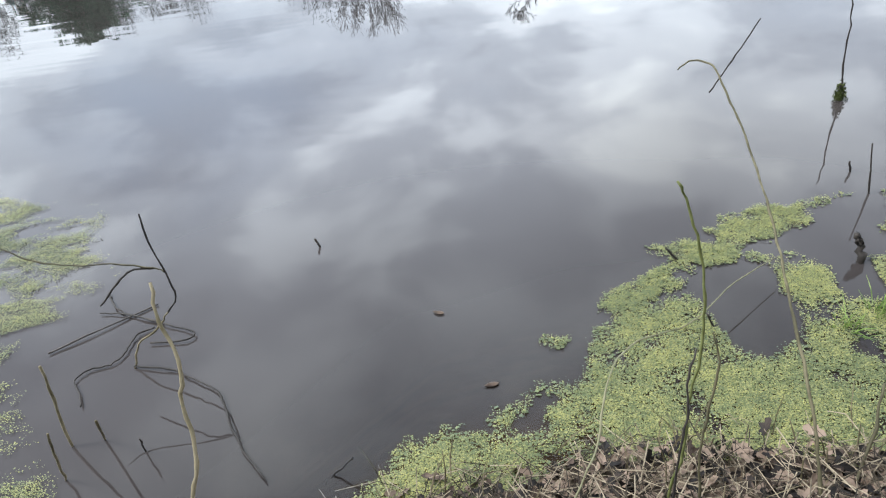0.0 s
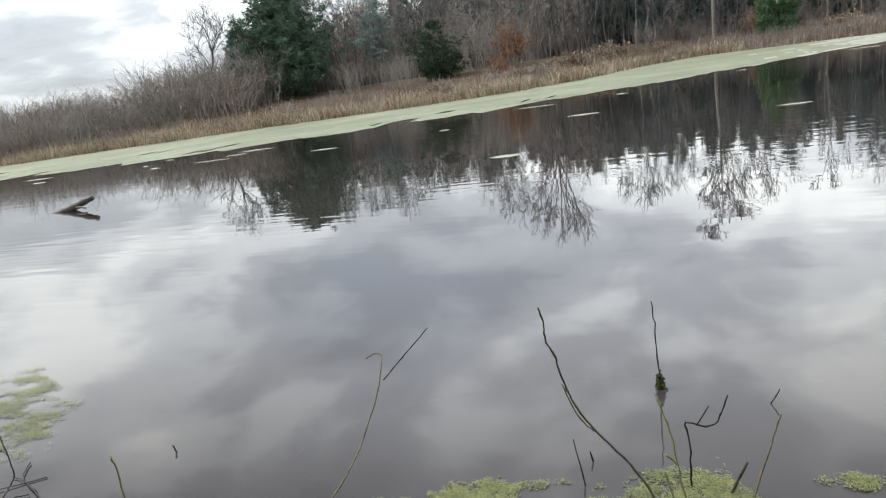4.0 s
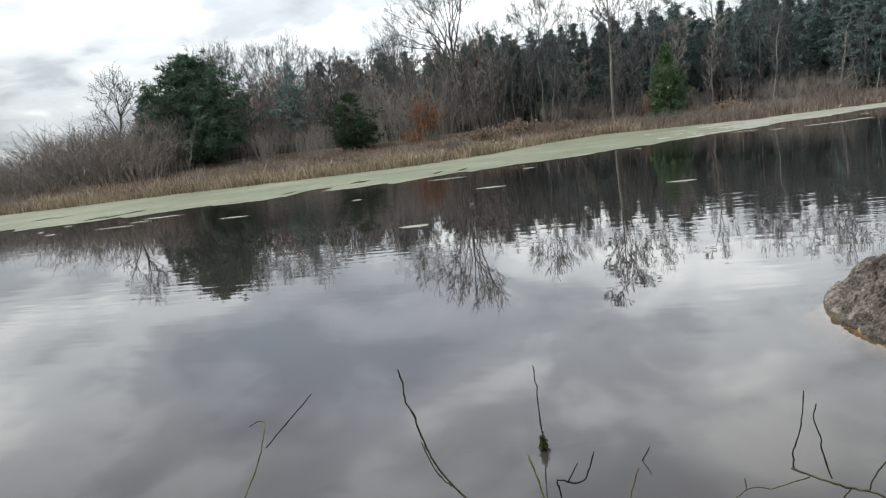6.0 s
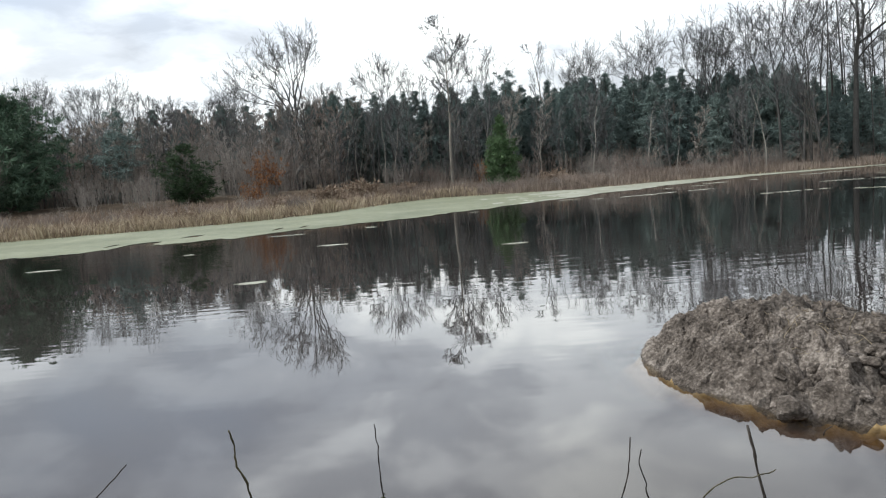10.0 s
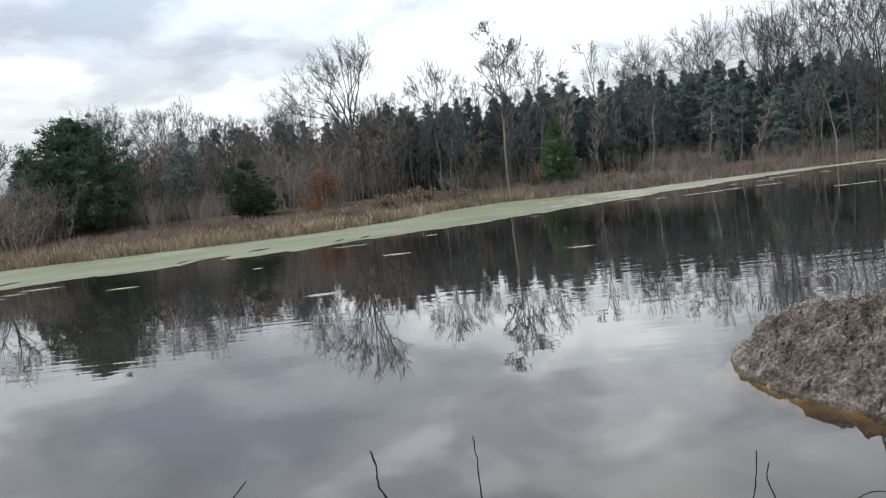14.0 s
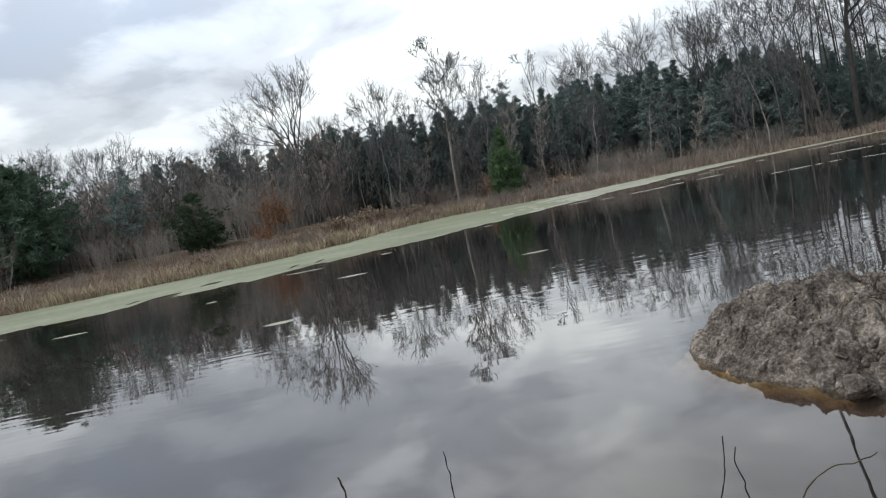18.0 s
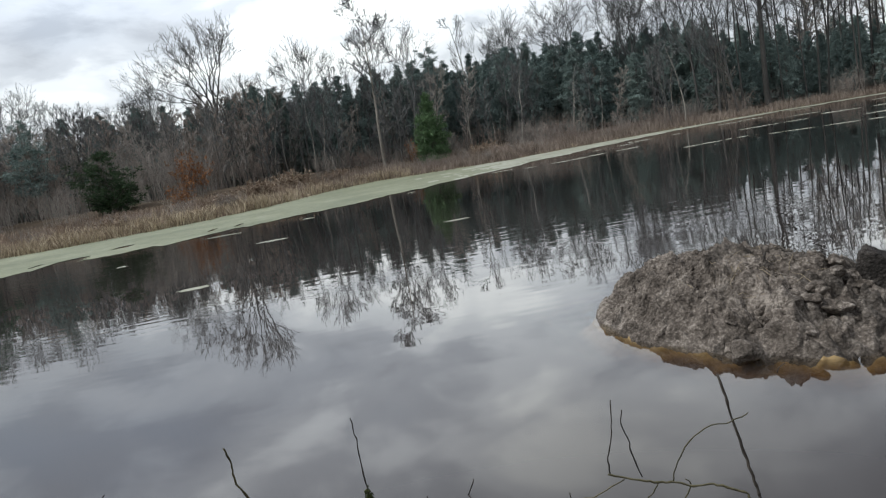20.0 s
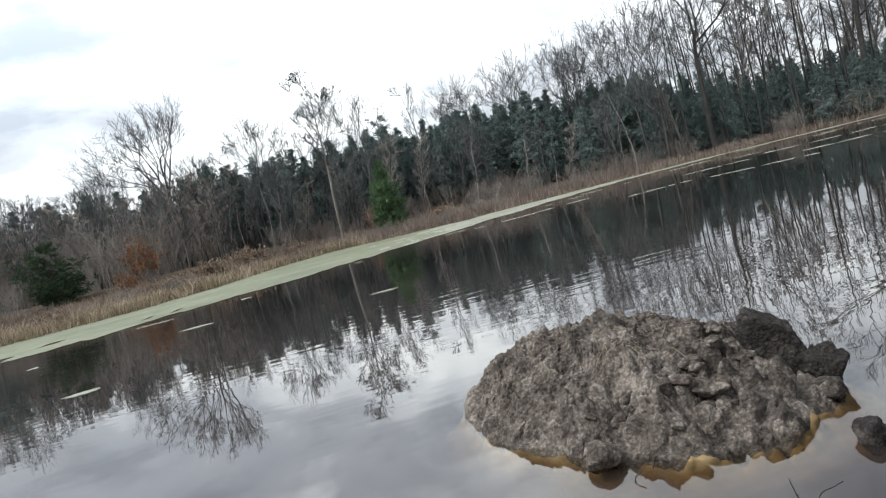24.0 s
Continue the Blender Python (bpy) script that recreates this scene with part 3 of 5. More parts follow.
# ---- trees ----
def skeleton_of(seed, height, radius, clear, spread, upward=0.1, limbs=1.0, sway=0.05, crown=0, depth=5):
    """Segments of a bare tree by level: trunk, limbs, branches and twigs. With a crown the trunk breaks up into leaders; else it runs to the top."""
    r = np.random.default_rng(seed)
    segs, owner, count = {0: [], 1: [], 2: [], 3: []}, [], [0]

    def side_dir(d, angle):
        u = np.cross(d, r.normal(size=3))
        u /= np.linalg.norm(u) + 1e-9
        return d * math.cos(angle) + u * math.sin(angle)

    def put(level, p, q, ra, rb):
        segs[level].append((p, q, ra, rb))
        if level == 1:
            owner.append(count[0])

    def grow(p, d, length, rad, step, last):
        level = 1 if step < 2 else 2 if step < last else 3
        for i in range(3):
            d = d + r.normal(0, 0.10, 3) + np.array([0, 0, upward * (0.35 + 0.1 * step)])
            d /= np.linalg.norm(d)
            q = p + d * length / 3
            put(level, p, q, rad * (1 - 0.09 * i), rad * (0.91 - 0.09 * i))
            p = q
            if step and r.uniform() < 0.75:
                e = side_dir(d, radians(r.uniform(28, 58)))
                a = p + e * length * r.uniform(0.22, 0.4)
                put(3, p, a, max(rad * 0.4, 0.016), 0.014)
                put(3, a, a + (side_dir(e, 0.4) + np.array([0, 0, 0.25])) * length * r.uniform(0.15, 0.3), 0.015, 0.012)
        if step >= last:
            return
        for k in range(3 if r.uniform() < 0.22 else 2):
            angle = r.uniform(7, 20) if k == 0 else r.uniform(24, 44)
            grow(p, side_dir(d, radians(angle)), length * r.uniform(0.7, 0.92), max(rad * (0.72 if k == 0 else 0.56), 0.017), step + 1, last)

    start = np.array([r.normal(0, sway), r.normal(0, sway), 1.0])
    p, d = np.zeros(3), start / np.linalg.norm(start)
    if crown:
        n = 7
        for i in range(n):
            d = d + r.normal(0, sway * 0.7, 3) + np.array([0, 0, 0.04])
            d /= np.linalg.norm(d)
            q = p + d * height * clear / n
            put(0, p, q, radius * (1 - 0.45 * i / n), radius * (1 - 0.45 * (i + 1) / n))
            p = q
            if i >= n - 3 and i < n - 1:
                count[0] += 1
                grow(p, side_dir(d, radians(r.uniform(38, 58))), height * (1 - clear) * r.uniform(0.16, 0.24), radius * 0.3, 1, depth)
        for k in range(crown):
            count[0] += 1
            angle = r.uniform(4, 12) + spread * 100 * k / crown
            grow(p, side_dir(d, radians(angle)), height * (1 - clear) * r.uniform(0.24, 0.31), radius * (0.55 - 0.2 * k / crown), 0, depth)
        return segs, owner
    n = 15
    for i in range(n):
        d = d + r.normal(0, sway, 3) + np.array([0, 0, 0.05])
        d /= np.linalg.norm(d)
        q, f = p + d * height / n, (i + 1) / n
        put(0, p, q, radius * (1 - 0.8 * i / n), radius * (1 - 0.8 * f))
        p = q
        if f > clear:
            g = (f - clear) / (1 - clear)
            reach = height * spread * (0.35 + 0.65 * math.sin(math.pi * (0.12 + 0.68 * g))) * 0.4
            for _ in range(int(limbs * 2 + r.uniform(0, 1))):
                count[0] += 1
                grow(p, side_dir(d, radians(r.uniform(38, 66))), reach * r.uniform(0.7, 1.2), max(radius * (1 - 0.8 * f) * 0.6, 0.025), 1, depth - 1)
    return segs, owner


def bare_tree(name, seed, height, radius, clear, spread, bark, label, upward=0.12, limbs=1.0, fine=TWIGS, thick=1.08, split=False, sway=0.05, crown=0, depth=5):
    s, owner = skeleton_of(seed, height, radius, clear, spread, upward, limbs, sway, crown, depth)
    top = new(name)
    tagged(top, label, "tree", "bare trees on the far bank")
    child("trunk", mesh_of("trunk", *tubes(s[0], 7), bark, True), top)
    rest = s[1]
    if split:
        for k in sorted(set(owner)):
            child("limb", mesh_of("limb", *tubes([g for g, o in zip(s[1], owner) if o == k], 5), BARK_GREY if bark is BARK_PALE else bark, True), top)
        rest = []
    fines = [(p, q, a * thick, b * thick) for p, q, a, b in rest + s[2] + s[3]]
    child("crown", mesh_of("crown", *tubes(fines, 3), fine), top, "open crown of thin bare branches")
    return top


def leaf_cloud(r, centres, sizes, per, slim=0.35, flat=0.6):
    """Many small pointed triangles round each centre."""
    n = len(centres) * per
    c, s = np.repeat(centres, per, 0), np.repeat(sizes, per)
    d = r.normal(size=(n, 3)) * np.array([1, 1, flat])
    d /= np.linalg.norm(d, axis=1, keepdims=True)
    u = np.cross(d, r.normal(size=(n, 3)))
    u /= np.linalg.norm(u, axis=1, keepdims=True)
    root = c + d * (s * r.uniform(0.0, 0.5, n))[:, None]
    tip = root + d * (s * r.uniform(0.5, 1.0, n))[:, None]
    w = u * (s * slim * r.uniform(0.5, 1.0, n))[:, None]
    verts = np.stack([root - w, root + w, tip], 1).reshape(-1, 3)
    return verts, np.arange(n * 3).reshape(-1, 3)


def pine_tree(name, seed, height, crown_from, wide, label, leaves=NEEDLES_HAZED, clumps=190, per=36, size=0.46, shape=0.8, group="pines of the far wood"):
    r = np.random.default_rng(seed)
    top = new(name)
    tagged(top, label, "tree", group)
    rad = 0.014 * height
    bend = r.normal(0, 0.02, 2)
    line = [np.array([bend[0] * z * z / height, bend[1] * z * z / height, z]) for z in np.linspace(0, height * 0.97, 9)]
    trunk_segs = [(line[i], line[i + 1], rad * (1 - 0.1 * i), rad * (0.9 - 0.1 * i)) for i in range(8)]
    centres, limbs, rises = [], [], []
    arms = int(clumps / 5)
    for _ in range(arms):
        f = r.uniform(0, 1) ** 1.15
        z = height * (crown_from + (1 - crown_from) * f)
        reach = wide * 0.5 * (1 - f ** (1.0 + shape)) ** 0.85 * (0.6 + 0.4 * min(1, f * 4)) + 0.12
        ang, rr = r.uniform(0, 2 * math.pi), reach * r.uniform(0.6, 1.25)
        root = np.array([0, 0, z - 0.25 * rr])
        tip = np.array([rr * math.cos(ang), rr * math.sin(ang), z + rr * r.uniform(-0.15, 0.4)])
        limbs.append((root, tip, 0.004 * height * (1 - f) + 0.012, 0.01))
        for _ in range(5):
            t = r.uniform(0.3, 1.08)
            centres.append(root + (tip - root) * t + r.normal(0, 0.16, 3) * (0.5 + reach * 0.3))
            rises.append(f)
    centres.append(np.array([*line[-1][:2], height * 0.98]))
    rises.append(1.0)
    child("trunk", mesh_of("trunk", *tubes(trunk_segs + limbs, 5), BARK_PINE, True), top)
    centres = np.array(centres)
    child("crown", mesh_of("crown", *leaf_cloud(r, centres, size * r.uniform(0.6, 1.3, len(centres)) * (1.08 - 0.55 * np.array(rises) ** 2), per, 0.11), leaves), top, "needle clumps with gaps")
    return top


def brush(name, seed, height, wide, stems, mat, label, group, category="shrub", leafy=None):
    """A thicket of thin stems that fork twice."""
    r = np.random.default_rng(seed)
    segs = []
    tips = []
    for _ in range(stems):
        a, d = r.uniform(0, 2 * math.pi), wide * 0.5 * math.sqrt(r.uniform(0, 1))
        p = np.array([d * math.cos(a), d * math.sin(a), -0.1])
        way = np.array([math.cos(a) * 0.35 * d / wide, math.sin(a) * 0.35 * d / wide, 1.0]) + r.normal(0, 0.12, 3)
        long = height * r.uniform(0.55, 1.0)
        for i in range(5):
            way = way / np.linalg.norm(way)
            q = p + way * long / 5
            segs.append((p, q, 0.022 * (1 - 0.16 * i), 0.022 * (0.84 - 0.16 * i)))
            if i >= 1:
                for _ in range(3):
                    w2 = way + r.normal(0, 0.45, 3)
                    w2 /= np.linalg.norm(w2)
                    e = q + w2 * long * r.uniform(0.1, 0.24)
                    segs.append((q, e, 0.011, 0.006))
                    tips.append(e)
                    w3 = w2 + r.normal(0, 0.5, 3)
                    segs.append((e, e + w3 / np.linalg.norm(w3) * long * 0.09, 0.007, 0.004))
            p, way = q, way + r.normal(0, 0.16, 3)
    top = tagged(new(name, mesh_of(name, *tubes(segs, 3), mat)), label, category, group)
    if leafy:
        tips = np.array(tips)
        child("foliage", mesh_of("foliage", *leaf_cloud(r, tips, 0.16 * r.uniform(0.6, 1.4, len(tips)), 7, 0.3), leafy), top)
    return top


def set_down(ob, azimuth, far, scale=1.0, turn=0.0, z=None):
    """Move the first of a kind, or a copy of it, to a bearing on the far bank."""
    if isinstance(scale, (int, float)):
        scale = (scale, scale, scale)
    x, y, _ = at(azimuth, far)
    while far > 40 and y < far_edge(x) + 2.5:
        # never out in the water: farther back, and so much larger
        scale = tuple(s * (far + 1) / far for s in scale)
        far += 1
        x, y, _ = at(azimuth, far)
    m = pose(x, y, ground_height(x, y) - 0.05 if z is None else z, 0, 0, turn)
    return m @ Matrix.Diagonal((*scale, 1))


def plant(ob, *a, used=set(), **k):
    m = set_down(ob, *a, **k)
    if ob.name in used:
        s = ob.matrix_basis.to_scale()
        return copy_thing(ob, m @ Matrix.Diagonal((1 / s.x, 1 / s.y, 1 / s.z, 1)))
    used.add(ob.name)
    ob.matrix_world = m
    return ob


GREY_LABEL = "tall bare hardwood with grey bark and fine winter branchlets"
bares = [
    bare_tree("bare_tree", 11, 17, 0.2, 0.42, 0.40, BARK_GREY, GREY_LABEL, upward=0.12, crown=4),
    bare_tree("bare_tree", 12, 16, 0.17, 0.42, 0.28, BARK_GREY, GREY_LABEL, upward=0.15, crown=3),
    bare_tree("bare_tree", 13, 15, 0.19, 0.4, 0.45, BARK_GREY, GREY_LABEL, upward=0.12, crown=5),
    bare_tree("bare_tree", 14, 14, 0.13, 0.4, 0.2, BARK_GREY, "slender bare hardwood with a narrow crown", upward=0.2, crown=2),
    bare_tree("bare_tree", 15, 12, 0.11, 0.5, 0.20, BARK_PALE, "slender bare tree with pale bark", upward=0.3, limbs=0.8, depth=4),
]
tall = bare_tree("bare_tree", 21, 17.2, 0.2, 0.42, 0.2, BARK_PALE, "tallest bare tree with a pale straight trunk and dense rounded top", limbs=1.1, upward=0.12, split=True, sway=0.015, thick=1.25, depth=6)
oak = bare_tree("bare_tree", 22, 16.2, 0.24, 0.46, 0.5, BARK_GREY, "broad bare oak with a wide open crown above the pines", upward=0.1, crown=6, split=True)
big = bare_tree("bare_tree", 23, 20.0, 0.27, 0.5, 0.5, BARK_DARK, "large dark bare tree with heavy crooked limbs on the bank", upward=0.1, crown=3, split=True)
snag = bare_tree("bare_tree", 24, 9.4, 0.14, 0.4, 0.4, BARK_GREY, "half-dead bare tree with crooked limbs beside the round pine", upward=0.08, crown=4, depth=4, split=True)
young = bare_tree("bare_tree", 25, 7.5, 0.06, 0.3, 0.2, BARK_PALE, "young bare tree with thin pale stems at the wood's edge", upward=0.25, limbs=0.6, depth=3)


def height_of(ob):
    return max(v.co.z for c in ob.children for v in c.data.vertices)


slims = [bare_tree("bare_tree", 90 + k, h, rr, 0.4, 0.13, BARK_DARK, "tall slender dark-stemmed bare tree in the leafless wood", upward=0.25, limbs=0.62, sway=0.018, thick=0.95, depth=4)
         for k, (h, rr) in enumerate([(17, 0.13), (16, 0.11), (15, 0.09), (17, 0.12)])]
s = 16.9 / height_of(tall)
x, y, _ = at(-1.2, 64.5)
tall.matrix_world = pose(x, y, ground_height(x, y) - 0.05, 0, 2.6, 0) @ pose(0, 0, 0, 0, 0, 40) @ Matrix.Diagonal((s, s, s, 1))
plant(oak, 11.5, 76, 18.7 / height_of(oak), 100)
plant(big, -31.8, 64, 0.95, 200)
plant(big, -42.1, 60, 0.98, 60)
plant(snag, 38.3, 66, 0.95, 30)
bare_tops = [height_of(ob) for ob in bares]
for az, far, which, top_h in [(5.0, 74, 3, 14.8), (3.3, 73, 3, 13.7), (-2.3, 72, 3, 14.8), (-3.9, 72, 3, 14.6), (1.4, 76, 3, 12.8), (7.6, 80, 4, 12.5), (-9.1, 86, 4, 16.4), (-12.4, 86, 0, 16.5), (-13.6, 88, 1, 15.4),
                              (-16.6, 84, 0, 16.6), (-18.2, 83, 0, 17.4), (-22.3, 82, 2, 16.6), (-20.9, 84, 1, 15.0), (-24.4, 80, 1, 15.0), (-27.0, 74, 1, 17.5), (-28.4, 72, 0, 17.0), (-25.6, 84, 3, 14.5), (-29.7, 70, 3, 16.0),
                              (29.8, 86, 0, 14.2), (31.9, 88, 1, 14.6), (29.4, 90, 1, 14.8), (25.6, 84, 2, 14.0), (23.0, 86, 3, 13.4), (16.4, 82, 0, 14.8), (17.6, 86, 1, 13.2), (20.8, 88, 3, 12.6), (14.4, 84, 4, 12.0), (9.6, 84, 3, 13.6), (27.4, 92, 1, 13.0), (21.9, 90, 4, 12.6)]:
    ob = bares[which]
    plant(ob, az, far, top_h / bare_tops[which], (az * 77) % 360)
rng = np.random.default_rng(31)
# the tall leafless wood on the bank's far right
for k in range(52):
    az, far = -28.5 - 24 * (k + rng.uniform(0, 1)) / 52, 60 + 32 * rng.uniform(0, 1)
    ob = slims[int(rng.integers(0, 4))]
    plant(ob, az, far, rng.uniform(14.5, 18.5) * far / 76 / 17, rng.uniform(0, 360))
wood_height = lookup([(-45, 5.6), (-34, 6.2), (-31, 7.0), (-26, 8.8), (-20, 8.8), (-11, 9.3), (-6, 9.2), (0, 8.9), (7.7, 9.3), (10, 9.0), (13, 8.7), (16, 8.5), (24, 8.0), (34, 7.2)])
# scrubby grey-brown trees that fill the wood's edge
scrubs = [bare_tree("scrub_tree", 80 + k, 8.0, 0.09, 0.14, 0.2, BARK_GREY, "leafless grey-brown scrub tree at the wood's edge", upward=0.22, limbs=1.0, fine=m, depth=4) for k, m in enumerate([BRUSH, TWIGS, BRUSH_RED])]
for ob in scrubs:
    ob["group"] = "scrub trees at the wood's edge"
for k in range(230):
    az, far = rng.uniform(7.5, 36), rng.uniform(66, 92)
    plant(scrubs[k % 3], az, far, rng.uniform(0.62, 1.05) * (wood_height(az) / 7.6) * far / 80, rng.uniform(0, 360))
for k in range(46):
    az, far = -33 + 42 * rng.uniform(0, 1) ** 0.75, rng.uniform(66, 75)
    plant(scrubs[1 if k % 4 else 0], az, far, rng.uniform(0.5, 1.05), rng.uniform(0, 360))
for k in range(26):
    az, far = -29 - 24 * rng.uniform(0, 1), rng.uniform(84, 112)
    plant(scrubs[1 if k % 3 else 0], az, far, rng.uniform(1.3, 2.1), rng.uniform(0, 360))
# unseen trees added behind the camera to hold skylight off the near bank
for k in range(26):
    az, far = rng.uniform(100, 260), rng.uniform(9, 30)
    ob = (bares + scrubs)[int(rng.integers(0, 8))]
    plant(ob, az, far, rng.uniform(0.7, 1.0), rng.uniform(0, 360))
# thin pale stems in front of the dark wood
for k in range(40):
    az, far = rng.uniform(-27, 33), rng.uniform(66, 74)
    plant(young, az, far, rng.uniform(0.7, 1.1), rng.uniform(0, 360))

PINE_LABEL = "dark green pine in the wood behind the pond"
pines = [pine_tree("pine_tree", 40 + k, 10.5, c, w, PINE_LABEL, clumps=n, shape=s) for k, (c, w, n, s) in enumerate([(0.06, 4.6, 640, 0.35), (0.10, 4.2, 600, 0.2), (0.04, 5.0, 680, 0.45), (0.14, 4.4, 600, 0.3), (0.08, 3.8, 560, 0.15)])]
round_pine = pine_tree("pine_tree", 51, 9.6, 0.1, 9.5, "broad round-topped dark green pine standing at the wood's edge", PINE_GREEN, 2000, 40, 0.55, 2.0, "")
cedar = pine_tree("cedar_tree", 52, 6.4, 0.05, 3.6, "slim bright green young pine at the wood's edge", NEEDLES_BRIGHT, 900, 30, 0.40, 0.9, "")
holly = pine_tree("evergreen_bush", 53, 4.6, 0.02, 4.6, "dense dark green evergreen bush above the straw grass", CEDAR, 520, 26, 0.36, 1.8, "")
parasol = pine_tree("pine_tree", 54, 11.4, 0.72, 3.6, "tall pine with a small flat crown above the others", NEEDLES_HAZED, 100, 26, 0.45, 1.4, "")
small_pine = pine_tree("pine_tree", 55, 8.4, 0.3, 4.4, "pine with a rounded grey-green crown", NEEDLES_HAZED, 240, 26, 0.45, 1.0, "")
plant(round_pine, 32.4, 64, (0.84, 0.84, 0.98), 20)
plant(cedar, -5.4, 63, (0.8, 0.8, 1.0), 0)
plant(holly, 20.3, 57, 1.0, 0)
plant(parasol, -6.2, 76, 1.0, 0)
plant(small_pine, 25.0, 66, 1.0, 0)
for row, (far, step) in enumerate([(76, 1.35), (79, 1.3), (83, 1.3), (89, 1.3), (96, 1.3), (104, 1.3)]):
    az = -46.0
    while az < 36:
        az += step * rng.uniform(0.7, 1.3)
        if row == 0 and az > 9:
            continue
        if az > 9 and rng.uniform() < 0.55:
            continue
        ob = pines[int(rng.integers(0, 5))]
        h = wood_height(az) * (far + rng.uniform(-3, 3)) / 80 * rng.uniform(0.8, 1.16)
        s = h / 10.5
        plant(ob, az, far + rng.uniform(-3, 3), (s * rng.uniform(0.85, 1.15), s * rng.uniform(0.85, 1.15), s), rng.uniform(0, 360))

# unseen pines as well, added behind the camera to dim the near bank
for k in range(34):
    plant(pines[k % 5], rng.uniform(100, 260), rng.uniform(10, 30), rng.uniform(0.8, 1.2), rng.uniform(0, 360))
under = [pine_tree("evergreen_shrub", 56 + k, 4.2, 0.0, 4.6, "dark evergreen undergrowth beneath the pines", NEEDLES_HAZED, 330, 22, 0.42, 1.5, "undergrowth of the far wood") for k in range(2)]
for far, step in [(80, 2.2), (90, 2.2)]:
    az = -50.0
    while az < 31:
        az += step * rng.uniform(0.7, 1.3)
        s = rng.uniform(0.6, 0.95)
        plant(under[int(rng.integers(0, 2))], az, far + rng.uniform(-4, 4), (s * 1.15, s * 1.15, s), rng.uniform(0, 360))
BRUSH_LABEL = "leafless grey-brown brush at the wood's edge"
thickets = [brush("thicket", 60 + k, 4.0, 3.4, 34, m, BRUSH_LABEL, "thickets at the wood's edge") for k, m in enumerate([BRUSH, BRUSH_RED, BRUSH])]
for k in range(130):
    az = rng.uniform(-44, 36)
    far = rng.uniform(64, 79) if az > -20 else rng.uniform(66, 78)
    s = rng.uniform(0.35, 0.75) if az < 8 else rng.uniform(0.45, 0.95)
    plant(thickets[k % 3], az, far, (s * 1.1, s * 1.1, s), rng.uniform(0, 360))
for k in range(110):
    # the low scrub that runs off along the left bank
    az = rng.uniform(34.5, 66)
    s = rng.uniform(0.95, 1.25) * (1.0 if az < 42 else 0.8 - 0.008 * (az - 42))
    plant(thickets[k % 3], az, rng.uniform(56, 78), (s * 1.3, s * 1.3, s), rng.uniform(0, 360))
for az, far, s in [(16.5, 60, 1.25), (15.3, 58, 1.2), (17.5, 62, 1.3), (13.4, 62, 1.2), (12.4, 66, 1.3), (18.6, 64, 1.2), (23.3, 55, 0.6), (24.2, 56, 0.65), (22.4, 56, 0.55), (27.5, 58, 0.6)]:
    plant(thickets[2], az, far, (s * 0.8, s * 0.8, s), az * 40)
# low brown brush scattered through the grass by the water
rng = np.random.default_rng(19)
for k in range(70):
    x = rng.uniform(-48, 30)
    y = far_edge(x) + rng.uniform(0.6, 6.5)
    s = rng.uniform(0.16, 0.34)
    plant(thickets[k % 3], -math.degrees(math.atan2(x, y)), math.hypot(x, y), (s * 1.3, s * 1.3, s), rng.uniform(0, 360))
rust = brush("rust_shrub", 70, 2.4, 1.9, 26, BRUSH, "shrub with clinging rust-orange dead leaves", "", "shrub", RUST)
plant(rust, 14.3, 57, (1.0, 1.0, 1.5), 0)
plant(rust, 15.2, 52, 0.7, 80)
plant(rust, -4.0, 66, (0.6, 0.6, 1.0), 30)
tuft = brush("straw_shrub", 71, 1.3, 2.0, 30, STRAW_GRASS, "rounded clump of pale straw-coloured weeds", "", "shrub", DEAD_WEEDS)
for az, far, s in [(9.4, 52, 1.0), (6.4, 57, 1.1), (12.3, 47, 0.8), (20.6, 43, 0.7), (-9.6, 62, 1.0), (3.0, 62, 0.8)]:
    plant(tuft, az, far, s, az * 50)


def drift_log(x, y, turn):
    top = new("drift_log")
    tagged(top, "dark wet log end leaning out of the pond", "log")
    v, f = curve_tube([(-0.55, 0, -0.08), (-0.1, 0.02, 0.02), (0.35, 0.0, 0.16), (0.62, 0.03, 0.24)], 0.09, 0.06, 9, 5, 0.1, 3)
    child("trunk", mesh_of("trunk", v, f, LOG_WOOD, True), top)
    v, f = curve_tube([(0.1, 0, 0.05), (0.35, -0.12, 0.07), (0.55, -0.2, 0.05)], 0.035, 0.015, 7, 4, 0.1, 4)
    child("broken_limb", mesh_of("broken_limb", v, f, LOG_WOOD, True), top)
    top.matrix_world = pose(x, y, 0, 0, 0, turn)


drift_log(-13.3, 11.0, 10)


# ---- the clay mound in the water ----
MOUND = (2.75, 5.45)


